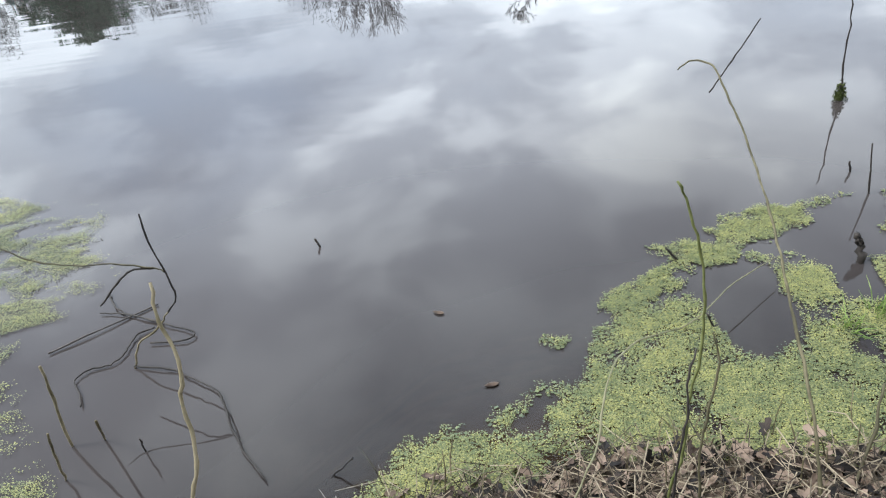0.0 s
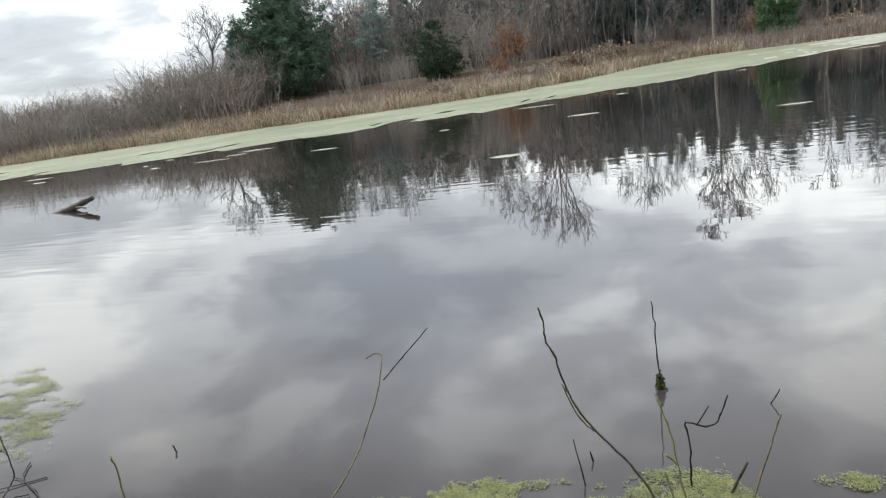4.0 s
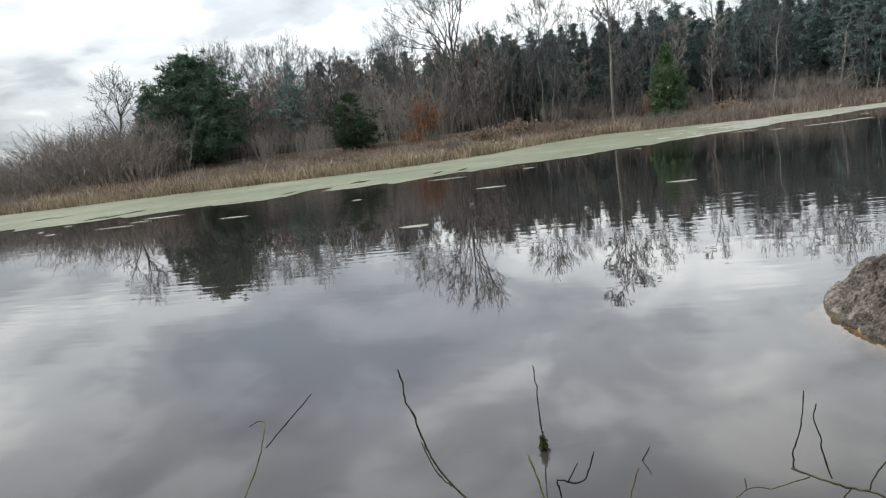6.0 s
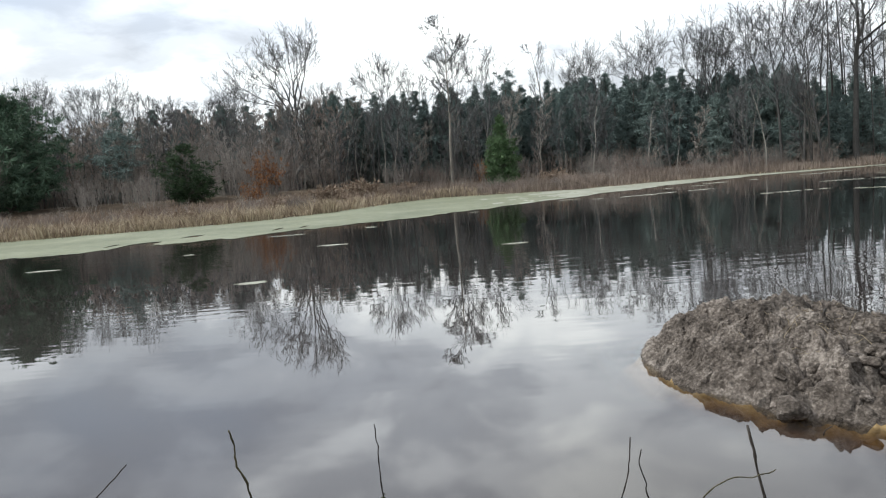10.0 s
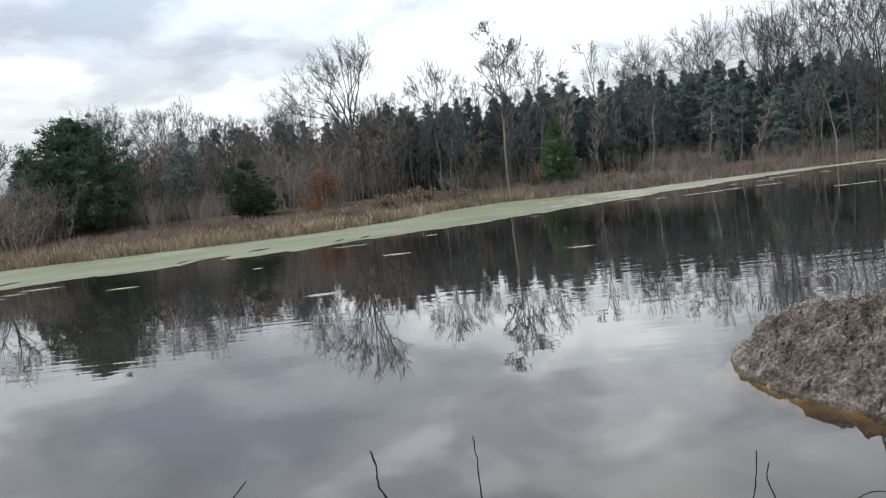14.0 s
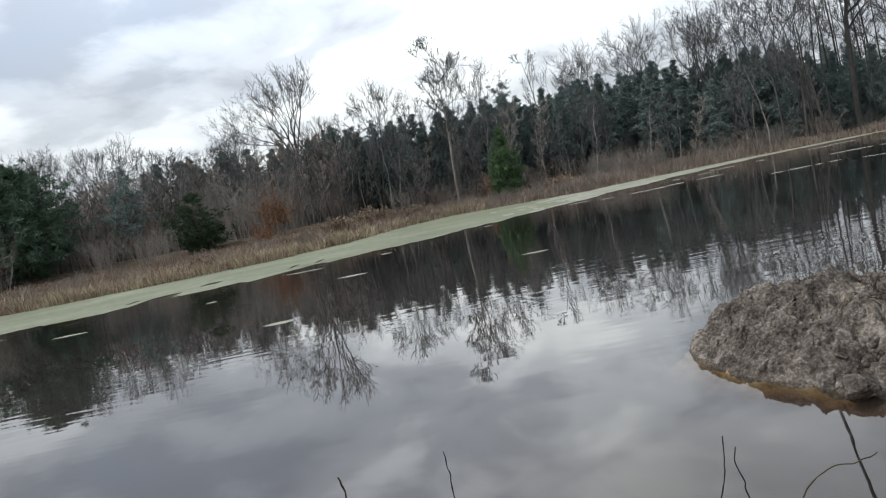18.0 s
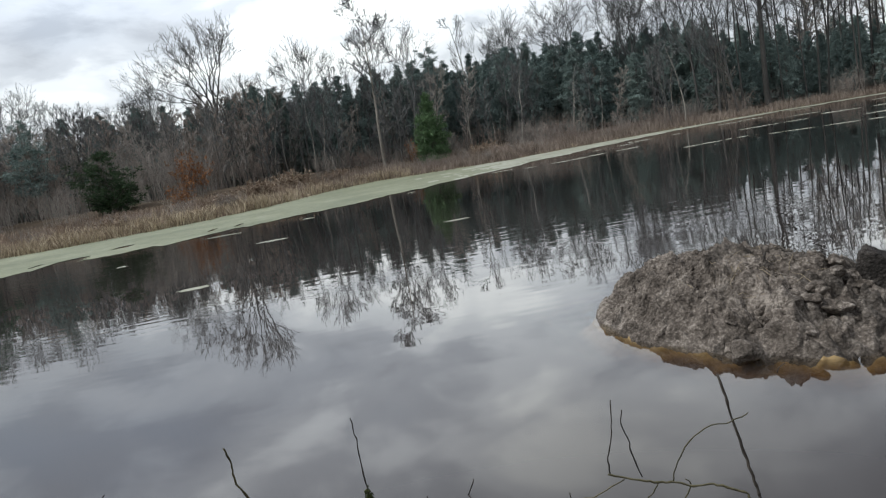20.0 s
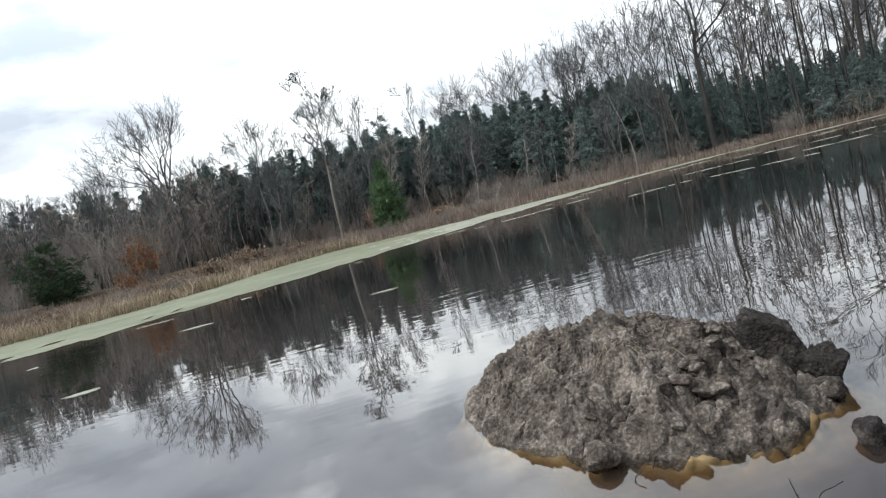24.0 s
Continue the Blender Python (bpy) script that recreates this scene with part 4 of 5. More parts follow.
def mound():
    cx, cy = MOUND
    rim = [(1.74, 6.06), (1.75, 5.5), (1.80, 5.12), (1.97, 4.85), (2.12, 4.68), (2.17, 4.44), (2.3, 4.32), (2.45, 4.27), (2.57, 4.12), (2.86, 4.03), (3.12, 3.97), (3.27, 4.04), (3.45, 4.19), (3.76, 4.29), (3.95, 4.6), (3.9, 5.2), (3.5, 5.9), (2.9, 6.4), (2.2, 6.5)]
    ang = np.array([math.atan2(y - cy, x - cx) for x, y in rim])
    rad = np.array([math.hypot(x - cx, y - cy) for x, y in rim])
    order = np.argsort(ang)
    ang, rad = ang[order], rad[order]
    ang, rad = np.r_[ang - 2 * math.pi, ang, ang + 2 * math.pi], np.r_[rad, rad, rad]
    na, nr = 620, 250
    verts, faces = [], []
    for i in range(nr + 1):
        s = 1.55 * (i / nr) ** 0.85
        for k in range(na):
            a = -math.pi + 2 * math.pi * k / na
            big_r = float(np.interp(a, ang, rad))
            x, y = cx + s * big_r * math.cos(a), cy + s * big_r * math.sin(a)
            if s < 1:
                front = min(1.0, max(0.0, 1.2 * math.cos(a + 2.27) + 0.2))
                ridge = (1 - 0.55 * s) * (1 - s**7)
                z = 0.52 * (front * (1 - s) + (1 - front) * ridge) + 0.06 * (1 - s**14)
            else:
                z = -0.8 * (s - 1) - 1.4 * max(0.0, s - 1.25) - 0.06 * min(1, (s - 1) * 14)
            right = min(1.0, max(0.0, (x - 2.2) / 0.5)) * min(1.0, max(0.0, (5.1 - y) / 0.4))
            cell = noise.voronoi((x * 3.1 + 0.3 * noise.noise((x * 5, y * 5, 0)), y * 3.1, 1.5))[0]
            small = noise.voronoi((x * 8.5 + 0.4 * noise.noise((x * 9, y * 9, 3)), y * 8.5, z * 5))[0]
            crumb = noise.voronoi((x * 27, y * 27, z * 20))[0]
            # rounded clods with creases between them
            dome, knob = 0.5 - min(1.0, cell[0] / 0.62) ** 2, 0.45 - min(1.0, small[0] / 0.6) ** 2
            lump = (0.045 + 0.10 * right) * dome + (0.03 + 0.075 * right) * knob
            lump += 0.07 * fbm(x * 2.4, y * 2.4, 1.0, 3, 0.5) + 0.05 * fbm(x * 7, y * 7, 9.0, 4, 0.6) + 0.018 * fbm(x * 24, y * 24, 4.0, 3, 0.6) + 0.02 * (0.35 - crumb[0])
            if s > 1.0:
                lump *= max(0.08, 1 - (s - 1) * 14)
            z += lump * min(1.0, 0.55 + abs(1 - s) * 4)
            verts.append((x + 0.03 * fbm(y * 6, z * 6, 3.0, 2), y + 0.03 * fbm(x * 6, z * 6, 5.0, 2), z))
    for i in range(nr):
        for k in range(na):
            a, b = i * na + k, i * na + (k + 1) % na
            faces.append((a, a + na, b + na, b))
    top = new("clay_mound")
    tagged(top, "lumpy grey-brown mound of dried clay rising from the shallow water", "mound")
    body = child("body", mesh_of("body", verts, faces, [CLAY, MUD_BED, CLAY_DIM], True), top)
    wet_from = int(nr * (1.015 / 1.55) ** (1 / 0.85)) * na
    kinds = []
    for k, q in enumerate(faces):
        x, y, z = verts[q[0]]
        if k < wet_from:
            # shade painted as dark lumps towards the mound's far end and pockets elsewhere
            darker = fbm(x * 4.5, y * 4.5, 2.0, 4, 0.6) + 0.5 * min(1.0, max(-0.6, (x - 3.05) * 1.1))
            kinds.append(2 if darker > 0.24 else 0)
        else:
            kinds.append(1)
    body.data.polygons.foreach_set("material_index", kinds)
    return top, verts


def clod(name, x, y, z, size, seed, mat, label, parent=None, squash=(1, 1, 1), sharp=0.35, category="rock", planes=(), turn=None):
    """A lump of clay; with planes, a block broken along them."""
    r = np.random.default_rng(int(seed * 100))
    if not planes:
        planes = [(*r.normal(0, 1, 3), r.uniform(0.72, 0.98)) for _ in range(11)]
    cuts = [(Vector(p[:3]).normalized(), p[3]) for p in planes]
    bm = bmesh.new()
    bmesh.ops.create_icosphere(bm, subdivisions=5 if size > 0.12 else 4, radius=1.0)
    for v in bm.verts:
        p = v.co.normalized()
        reach = min([1.25] + [d / p.dot(n) for n, d in cuts if p.dot(n) > 0.05])
        reach *= 1 + 0.22 * sharp * fbm(p.x * 1.4 + seed, p.y * 1.4, p.z * 1.4, 3, 0.5) + 0.07 * fbm(p.x * 4.5 + seed, p.y * 4.5, p.z * 4.5, 5, 0.65)
        v.co = Vector((p.x * squash[0], p.y * squash[1], p.z * squash[2])) * reach * size
    me = bpy.data.meshes.new(name)
    bm.to_mesh(me)
    bm.free()
    me.materials.append(mat)
    me.polygons.foreach_set("use_smooth", [True] * len(me.polygons))
    if parent:
        ob = child(name, me, parent, label)
    else:
        ob = tagged(new(name, me), label, category)
    ob.matrix_world = pose(x, y, z, 0, 0, seed * 50 if turn is None else turn)
    return ob


the_mound, mound_verts = mound()


mound_points = np.array(mound_verts)


def mound_height(x, y):
    v = mound_points
    return float(v[np.argmin((v[:, 0] - x) ** 2 + (v[:, 1] - y) ** 2), 2])


rng = np.random.default_rng(8)
for k in range(26):
    a = rng.uniform(-2.2, -0.5)
    s = rng.uniform(0.6, 0.98)
    x, y = MOUND[0] + s * 1.2 * math.cos(a), MOUND[1] + s * 1.2 * math.sin(a)
    size = rng.uniform(0.03, 0.085)
    clod("clod", x, y, max(mound_height(x, y), 0.0) + size * 0.1, size, k * 0.37, CLAY, "", the_mound, (1, rng.uniform(0.8, 1.3), rng.uniform(0.6, 0.9)), 0.5)
clod("clod", 2.25, 4.37, 0.04, 0.105, 1.3, CLAY, "", the_mound, (1.1, 0.9, 0.75), 0.4)
BLOCK = [(-1, 0, 0.06, 0.86), (1, 0, 0.5, 0.86), (0.4, -0.05, 0.9, 0.80), (0.05, -1, 0.2, 0.66), (0, 1, 0.1, 0.66), (0, 0, -1, 1.0), (0.7, -0.7, 0.4, 0.86), (-0.6, -0.7, 0.2, 0.92)]
clod("boulder", 3.62, 4.72, 0.20, 0.29, 2.2, CLAY_DARK, "dark square-edged block of damp clay standing on the mound", None, (0.72, 0.7, 1.0), 0.25, "rock", BLOCK, -32)
clod("boulder", 3.80, 4.54, 0.08, 0.155, 3.1, CLAY_DARK, "rounded dark lump of clay on the mound's edge", None, (1.0, 0.9, 1.0), 0.6, "rock")
clod("boulder", 3.68, 4.36, 0.03, 0.11, 3.7, CLAY_DIM, "low damp lump of clay at the mound's foot", None, (1.2, 0.9, 0.8), 0.8, "rock")
clod("small_rock", 3.44, 3.72, 0.02, 0.09, 4.7, CLAY_DARK, "small dark rock just above the shallow water", None, (1.2, 0.9, 0.8), 0.5, "rock")
v, f = curve_tube([(3.38, 3.5, 0.0), (3.6, 3.46, 0.012), (4.0, 3.40, 0.01), (4.5, 3.32, -0.02)], 0.016, 0.03, 9, 5, 0.1, 5)
v2, f2 = curve_tube([(2.93, 5.17, mound_height(2.93, 5.17) - 0.02), (2.935, 5.17, mound_height(2.93, 5.17) + 0.03), (2.95, 5.17, mound_height(2.93, 5.17) + 0.06)], 0.012, 0.009, 7, 3, 0.1, 6)
tagged(new("stick_stub", mesh_of("stick_stub", v2, f2, LOG_WOOD, True)), "short dark stick stuck in the mound's top", "stick")
tagged(new("drift_plank", mesh_of("drift_plank", v, f, LOG_WOOD, True)), "wet half-sunk branch lying beside the small rock", "branch")


def mound_fibres(count, seed):
    """Dry root fibres strewn over the mound's top."""
    r = np.random.default_rng(seed)
    segs = []
    for _ in range(count):
        x, y = r.normal(2.95, 0.24), r.normal(5.1, 0.2)
        a, long, w = r.uniform(0, 3.14), r.uniform(0.04, 0.18), r.uniform(0.0012, 0.003)
        ends = [(x + k * long * math.cos(a) / 2, y + k * long * math.sin(a) / 2) for k in (-1, 0, 1)]
        p = [np.array([u, v, mound_height(u, v) + 0.006 + r.uniform(0, 0.012)]) for u, v in ends]
        segs += [(p[0], p[1], w, w), (p[1], p[2], w, w * 0.6)]
    tagged(new("root_fibres", mesh_of("root_fibres", *tubes(segs, 4), STRAW_PALE)), "dry straw and root fibres strewn over the clay mound", "straw", kind="stuff")


mound_fibres(90, 41)


# ---- the water ----
def pond():
    """One sheet that knows how deep the water is under each of its corners."""
    px = np.concatenate([np.linspace(-110, -6, 30)[:-1], np.linspace(-6, 6, 170), np.linspace(6, 110, 30)[1:]])
    py = np.concatenate([np.linspace(-20, -1, 12)[:-1], np.linspace(-1, 8, 130), np.linspace(8, 75, 40)[1:]])
    bed = np.array([[ground_height(x, y) for x in px] for y in py])
    cells = {}
    for x, y, z in mound_verts:
        key = int(x * 10), int(y * 10)
        cells[key] = max(cells.get(key, -9.0), z)
    for j, y in enumerate(py):
        for i, x in enumerate(px):
            bed[j, i] = max(bed[j, i], cells.get((int(x * 10), int(y * 10)), -9.0))
    w = len(px)
    verts = [(x, y, 0.0) for y in py for x in px]
    faces = [(j * w + i, j * w + i + 1, (j + 1) * w + i + 1, (j + 1) * w + i) for j in range(len(py) - 1) for i in range(w - 1)]
    me = mesh_of("water", verts, faces, WATER, True)
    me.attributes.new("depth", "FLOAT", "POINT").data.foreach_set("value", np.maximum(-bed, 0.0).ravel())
    tagged(new("water", me), "still brown pond water with faint ripples mirroring sky and trees", "water", kind="structure")


pond()


# ---- duckweed by the near bank ----
def weed_mat(name, density, cover, x0, x1, y0, y1, seed, label, mat=None, size=(0.0011, 0.0024), lift=0.006):
    """Floating leaflets, each a small lozenge."""
    r = np.random.default_rng(seed)
    n = int((x1 - x0) * (y1 - y0) * density)
    x, y = r.uniform(x0, x1, n), r.uniform(y0, y1, n)
    gx, gy = int((x1 - x0) / 0.015), int((y1 - y0) / 0.015)
    grid = np.array([[cover(x0 + (i + 0.5) * 0.015, y0 + (k + 0.5) * 0.015) for k in range(gy)] for i in range(gx)])
    keep = grid[((x - x0) / 0.015).astype(int).clip(0, gx - 1), ((y - y0) / 0.015).astype(int).clip(0, gy - 1)] > r.uniform(0, 1, n)
    x, y = x[keep], y[keep]
    n = len(x)
    rad = r.uniform(*size, n)
    a = r.uniform(0, 6.28, n)[:, None] + np.arange(4)[None] * 2 * math.pi / 4
    tilt = r.normal(0, 0.25, (n, 2))
    px, py = rad[:, None] * np.cos(a) * 1.25, rad[:, None] * np.sin(a)
    z = lift + r.uniform(0, lift, n)
    v = np.stack([x[:, None] + px, y[:, None] + py, np.maximum(z[:, None] + px * tilt[:, :1] + py * tilt[:, 1:], 0.002)], -1).reshape(-1, 3)
    me = bpy.data.meshes.new(name)
    me.vertices.add(n * 4)
    me.vertices.foreach_set("co", v.ravel())
    me.loops.add(n * 4)
    me.loops.foreach_set("vertex_index", np.arange(n * 4))
    me.polygons.add(n)
    me.polygons.foreach_set("loop_start", np.arange(n) * 4)
    me.materials.append(mat or WEED)
    me.update(calc_edges=True)
    me.validate()
    tagged(new(name, me), label, "duckweed", kind="stuff")


weed_front = lookup([(-2.95, 0.9), (-2.5, 1.33), (-2.25, 1.5), (-2.06, 1.7), (-1.95, 1.66), (-1.86, 1.82), (-1.7, 1.98), (-1.5, 2.0), (-1.44, 1.78), (-1.25, 1.77), (-1.21, 1.87), (-0.93, 1.9), (-0.88, 2.1), (-0.61, 2.05), (-0.57, 2.4), (-0.5, 2.62), (-0.35, 2.72), (-0.12, 2.73), (0.0, 2.5), (0.3, 2.35), (0.7, 2.1), (1.0, 1.9), (1.6, 1.5)])
ISLANDS = [(-1.37, 2.24, 0.27, 0.085, -20), (-1.14, 2.07, 0.09, 0.15, 10), (-1.58, 2.12, 0.17, 0.06, 30), (-1.1, 2.43, 0.2, 0.11, 12), (-0.88, 2.53, 0.15, 0.05, 15), (-2.0, 1.85, 0.05, 0.05, 0), (-0.62, 2.3, 0.12, 0.2, 0), (0.3, 2.72, 0.14, 0.07, 10), (0.62, 2.62, 0.1, 0.05, -10)]


def near_cover(x, y):
    m = fbm(x * 3.1, y * 3.1, 2.0, 5, 0.65)
    c = (weed_front(x) + 0.09 * m - y) * 13 + 0.35
    for a, b, p, q, turn in ISLANDS:
        if abs(x - a) < 0.5 and abs(y - b) < 0.5:
            s, k = math.sin(radians(turn)), math.cos(radians(turn))
            u, v = ((x - a) * k + (y - b) * s) / p, ((y - b) * k - (x - a) * s) / q
            c = max(c, (1.0 - math.hypot(u, v) + 0.75 * m) * 3)
    if y < near_edge(x) - 0.25:
        return 0
    c = min(c, (1.5 - x) * 2.5 + 0.4 * m)
    # clear water shows in holes and lanes between the clots
    holes = 0.70 + 0.9 * fbm(x * 9, y * 9, 6.0, 3, 0.6) + 0.55 * fbm(x * 2.6, y * 2.6, 16.0, 3, 0.6) + 0.5 * max(0.0, 0.35 - y + near_edge(x))
    return max(0.0, min(1.0, c)) * min(1.0, max(0.0, holes))


left_bound = lookup([(0.6, -3.2), (1.0, -3.3), (1.41, -3.45), (1.6, -3.66), (1.8, -3.8), (1.96, -3.92), (2.2, -3.85), (2.53, -3.84), (2.72, -3.93), (3.0, -4.1), (3.15, -4.3), (3.4, -5.0)])


def left_cover(x, y):
    m = fbm(x * 1.7, y * 1.7, 12.0, 4, 0.6)
    c = max(0.0, min((left_bound(y) - x) * 7 + 0.8 * m, 1.0, (x + 5.3) * 2 + 0.5 * m, (y - 0.75) * 3 + 0.5 * m))
    # drawn out into slanting streaks
    streak = fbm((x + 0.35 * y) * 2.6, (y - 0.25 * x) * 6.5, 3.0, 4, 0.62)
    return c * min(1.0, max(0.0, 0.24 + 1.7 * streak + 0.5 * fbm(x * 11, y * 11, 8.0, 2, 0.6)))


# a lower layer of broader, darker leaflets fills the gaps of the mat
weed_mat("young_duckweed", 26000, lambda x, y: near_cover(x, y) * 0.8, -3.0, 1.6, 0.95, 3.0, 7, "dull green duckweed lying flat between the bright leaflets", WEED_LOW, (0.003, 0.007), 0.0025)
weed_mat("duckweed_mat", 170000, near_cover, -3.0, 1.6, 0.95, 3.0, 5, "bright green floating mat of duckweed by the near bank")
weed_mat("duckweed_mat", 110000, left_cover, -5.5, -3.3, 0.6, 3.5, 6, "loose yellow-green streaks of floating duckweed")


# ---- litter on the near bank ----
def leaf_litter(count, seed):
    r = np.random.default_rng(seed)
    verts, faces = [], []
    for _ in range(count):
        x = r.uniform(-3.0, 0.4)
        y = near_edge(x) - 0.02 - abs(r.normal(0, 0.3)) + 0.05 * r.normal()
        s = r.uniform(0.009, 0.028)
        turn, tilt = r.uniform(0, 360), r.normal(0, 32, 2)
        m = pose(x, y, max(ground_height(x, y), 0.0) + r.uniform(0.006, 0.03), tilt[0], tilt[1], turn)
        curl, base = r.uniform(0.1, 0.7), len(verts)
        outline = [(0, -1.0), (0.45, -0.75), (0.35, -0.4), (0.75, -0.1), (0.4, 0.2), (0.5, 0.6), (0, 1.0), (-0.5, 0.55), (-0.4, 0.2), (-0.7, -0.1), (-0.35, -0.4), (-0.45, -0.75)]
        verts.append(m @ Vector((0, 0, 0)))
        for a, b in outline:
            verts.append(m @ Vector((a * s * r.uniform(0.8, 1.1), b * s * 1.3, s * curl * (a * a + 0.3 * b * b) * 1.2)))
        faces += [(base, base + 1 + k, base + 1 + (k + 1) % 12) for k in range(12)]
    tagged(new("leaf_litter", mesh_of("leaf_litter", verts, faces, LEAF)), "curled brown dead leaves covering the near bank", "leaves", kind="stuff")


def bank_litter(count, seed):
    """Scattered flat leaves farther up the bank."""
    r = np.random.default_rng(seed)
    x = r.uniform(-9, 9, count)
    y = np.array([near_edge(a) for a in x]) - 0.15 - r.uniform(0, 1, count) ** 1.5 * 5.0
    verts, faces = [], []
    for a, b in zip(x, y):
        s, m = r.uniform(0.018, 0.045), pose(a, b, ground_height(a, b) + 0.012, *r.normal(0, 16, 2), r.uniform(0, 360))
        base = len(verts)
        verts += [m @ Vector((u * s, w * s, s * 0.3 * u * u)) for u, w in ((0, -1.2), (0.6, -0.5), (0.45, 0.3), (0, 1.2), (-0.5, 0.4), (-0.6, -0.4))]
        faces.append(tuple(range(base, base + 6)))
    tagged(new("leaf_litter", mesh_of("leaf_litter", verts, faces, LEAF)), "scattered brown dead leaves on the open bank", "leaves", kind="stuff")


def straw_litter(count, seed):
    r = np.random.default_rng(seed)
    segs = []
    for _ in range(count):
        x = r.uniform(-3.0, 0.4)
        y = near_edge(x) - 0.02 - abs(r.normal(0, 0.28)) + 0.06 * r.normal()
        a, long = r.uniform(0, 6.28), r.uniform(0.05, 0.24)
        z = max(ground_height(x, y), 0.0) + r.uniform(0.015, 0.05)
        d = np.array([math.cos(a), math.sin(a), r.normal(0, 0.16)]) * long
        p = np.array([x, y, z])
        bow = r.normal(0, 0.018, 3)
        w = r.uniform(0.0006, 0.0017)
        segs += [(p - d / 2, p + bow, w, w), (p + bow, p + d / 2, w, w * 0.7)]
    tagged(new("straw_litter", mesh_of("straw_litter", *tubes(segs, 4), STRAW_PALE)), "fallen straw and small sticks on the near bank", "straw", kind="stuff")


def bank_sprouts(count, seed):
    r = np.random.default_rng(seed)
    segs = []
    for _ in range(count):
        x = r.uniform(-2.9, 0.2)
        y = near_edge(x) + r.uniform(-0.3, 0.12)
        p = np.array([x, y, max(ground_height(x, y), -0.02)])
        d = np.array([r.normal(0, 0.25), r.normal(0, 0.25), 1.0]) * r.uniform(0.05, 0.17)
        w = r.uniform(0.001, 0.0026)
        segs += [(p, p + d * 0.6, w, w * 0.9), (p + d * 0.6, p + d + r.normal(0, 0.015, 3), w * 0.9, w * 0.4)]
    tagged(new("dry_sprouts", mesh_of("dry_sprouts", *tubes(segs, 4), STRAW)), "short dry green-yellow stalks sprouting at the water's edge", "stalks", kind="stuff")


leaf_litter(4200, 3)
bank_litter(5200, 13)
straw_litter(2600, 4)
bank_sprouts(150, 5)


# ---- stems, sticks and twigs near the camera ----
TWIG_LABELS = {
    "tall_bare_twig": "tall thin olive twig leaning over the water", "mossy_twig": "thin dark twig rising out of the water", "green_sapling": "green-yellow stem growing out of the duckweed",
    "pale_sapling": "short pale stem in the duckweed", "bare_sapling": "slanting olive stem rising from the duckweed", "looped_twig": "thin dark looped twig above the duckweed",
    "arched_twig": "long thin pale twig arching over with a drooping tip", "cut_sapling": "upright green stem cut off at the top on the bank", "sapling_stub": "short dark stub beside the green stem",
    "thin_sapling": "thin olive stem on the bank", "bowed_twig": "pale twig bowed low over the duckweed", "reed_stalk": "straight dry yellow reed stalk", "shore_sapling": "dark olive stem at the bank's edge",
    "cut_reed": "short cut reed standing in the water", "knotty_stick": "dark knotty straight stick rising from the shrub", "leaning_stick": "dark stick leaning out of the still water",
}
twig_count = 0


def twig(name, mat, r0, r1, parent, *points):
    global twig_count
    twig_count += 1
    v, f = curve_tube(points, r0, r1, 6, 4, 0.14, twig_count)
    me = mesh_of(name, v, f, mat, True)
    if parent:
        return child(name, me, parent)
    return tagged(new(name, me), TWIG_LABELS[name], "twig")


tangle = tagged(new("tangled_branches"), "dark tangle of thin bent branches half in the water", "branches")
shrub = tagged(new("bare_shrub"), "low leafless shrub with thin forking branches at the water", "shrub")
shrub_b = tagged(new("bare_shrub"), "thin leafless shoots beside the clay mound's shallows", "shrub")
last = twig("tall_bare_twig", OLIVE, 0.0022, 0.0043, None, (-0.560, 1.600, 1.190), (-0.550, 1.600, 1.150), (-0.550, 1.600, 1.110), (-0.530, 1.600, 1.050), (-0.520, 1.610, 0.990), (-0.500, 1.610, 0.930), (-0.460, 1.610, 0.860), (-0.400, 1.610, 0.790), (-0.360, 1.610, 0.740), (-0.320, 1.620, 0.660), (-0.300, 1.620, 0.590), (-0.270, 1.620, 0.490), (-0.266, 1.620, 0.453), (-0.259, 1.620, 0.398), (-0.244, 1.620, 0.276), (-0.222, 1.620, 0.093), (-0.197, 1.620, -0.120))
twig("side_shoot", OLIVE, 0.0014, 0.0022, last, (-0.520, 1.600, 0.980), (-0.500, 1.600, 0.920), (-0.480, 1.600, 0.880), (-0.450, 1.600, 0.850))
last = twig("mossy_twig", DARK, 0.003, 0.006, None, (-0.440, 3.470, 0.490), (-0.430, 3.460, 0.370), (-0.430, 3.460, 0.210), (-0.420, 3.450, 0.090), (-0.420, 3.450, 0.020), (-0.420, 3.450, -0.120))
last = twig("green_sapling", GREEN, 0.0034, 0.0051, None, (-0.370, 2.500, 0.470), (-0.330, 2.450, 0.380), (-0.300, 2.390, 0.260), (-0.280, 2.340, 0.160), (-0.250, 2.290, 0.070), (-0.230, 2.250, 0.000), (-0.216, 2.223, -0.120))
twig("fork", GREEN, 0.003, 0.005, last, (-0.340, 2.400, 0.280), (-0.300, 2.400, 0.240))
last = twig("green_sapling", GREEN, 0.0038, 0.0051, None, (-0.340, 2.300, 0.270), (-0.310, 2.260, 0.180), (-0.270, 2.220, 0.090), (-0.230, 2.200, 0.040), (-0.179, 2.174, -0.120))
last = twig("pale_sapling", PALE, 0.003, 0.005, None, (-0.470, 2.100, 0.280), (-0.430, 2.060, 0.230), (-0.380, 2.000, 0.160), (-0.300, 1.904, -0.120))
last = twig("bare_sapling", OLIVE, 0.0028, 0.0044, None, (0.060, 2.450, 0.440), (0.020, 2.400, 0.340), (-0.030, 2.340, 0.210), (-0.070, 2.280, 0.100), (-0.110, 2.250, 0.030), (-0.144, 2.224, -0.120))
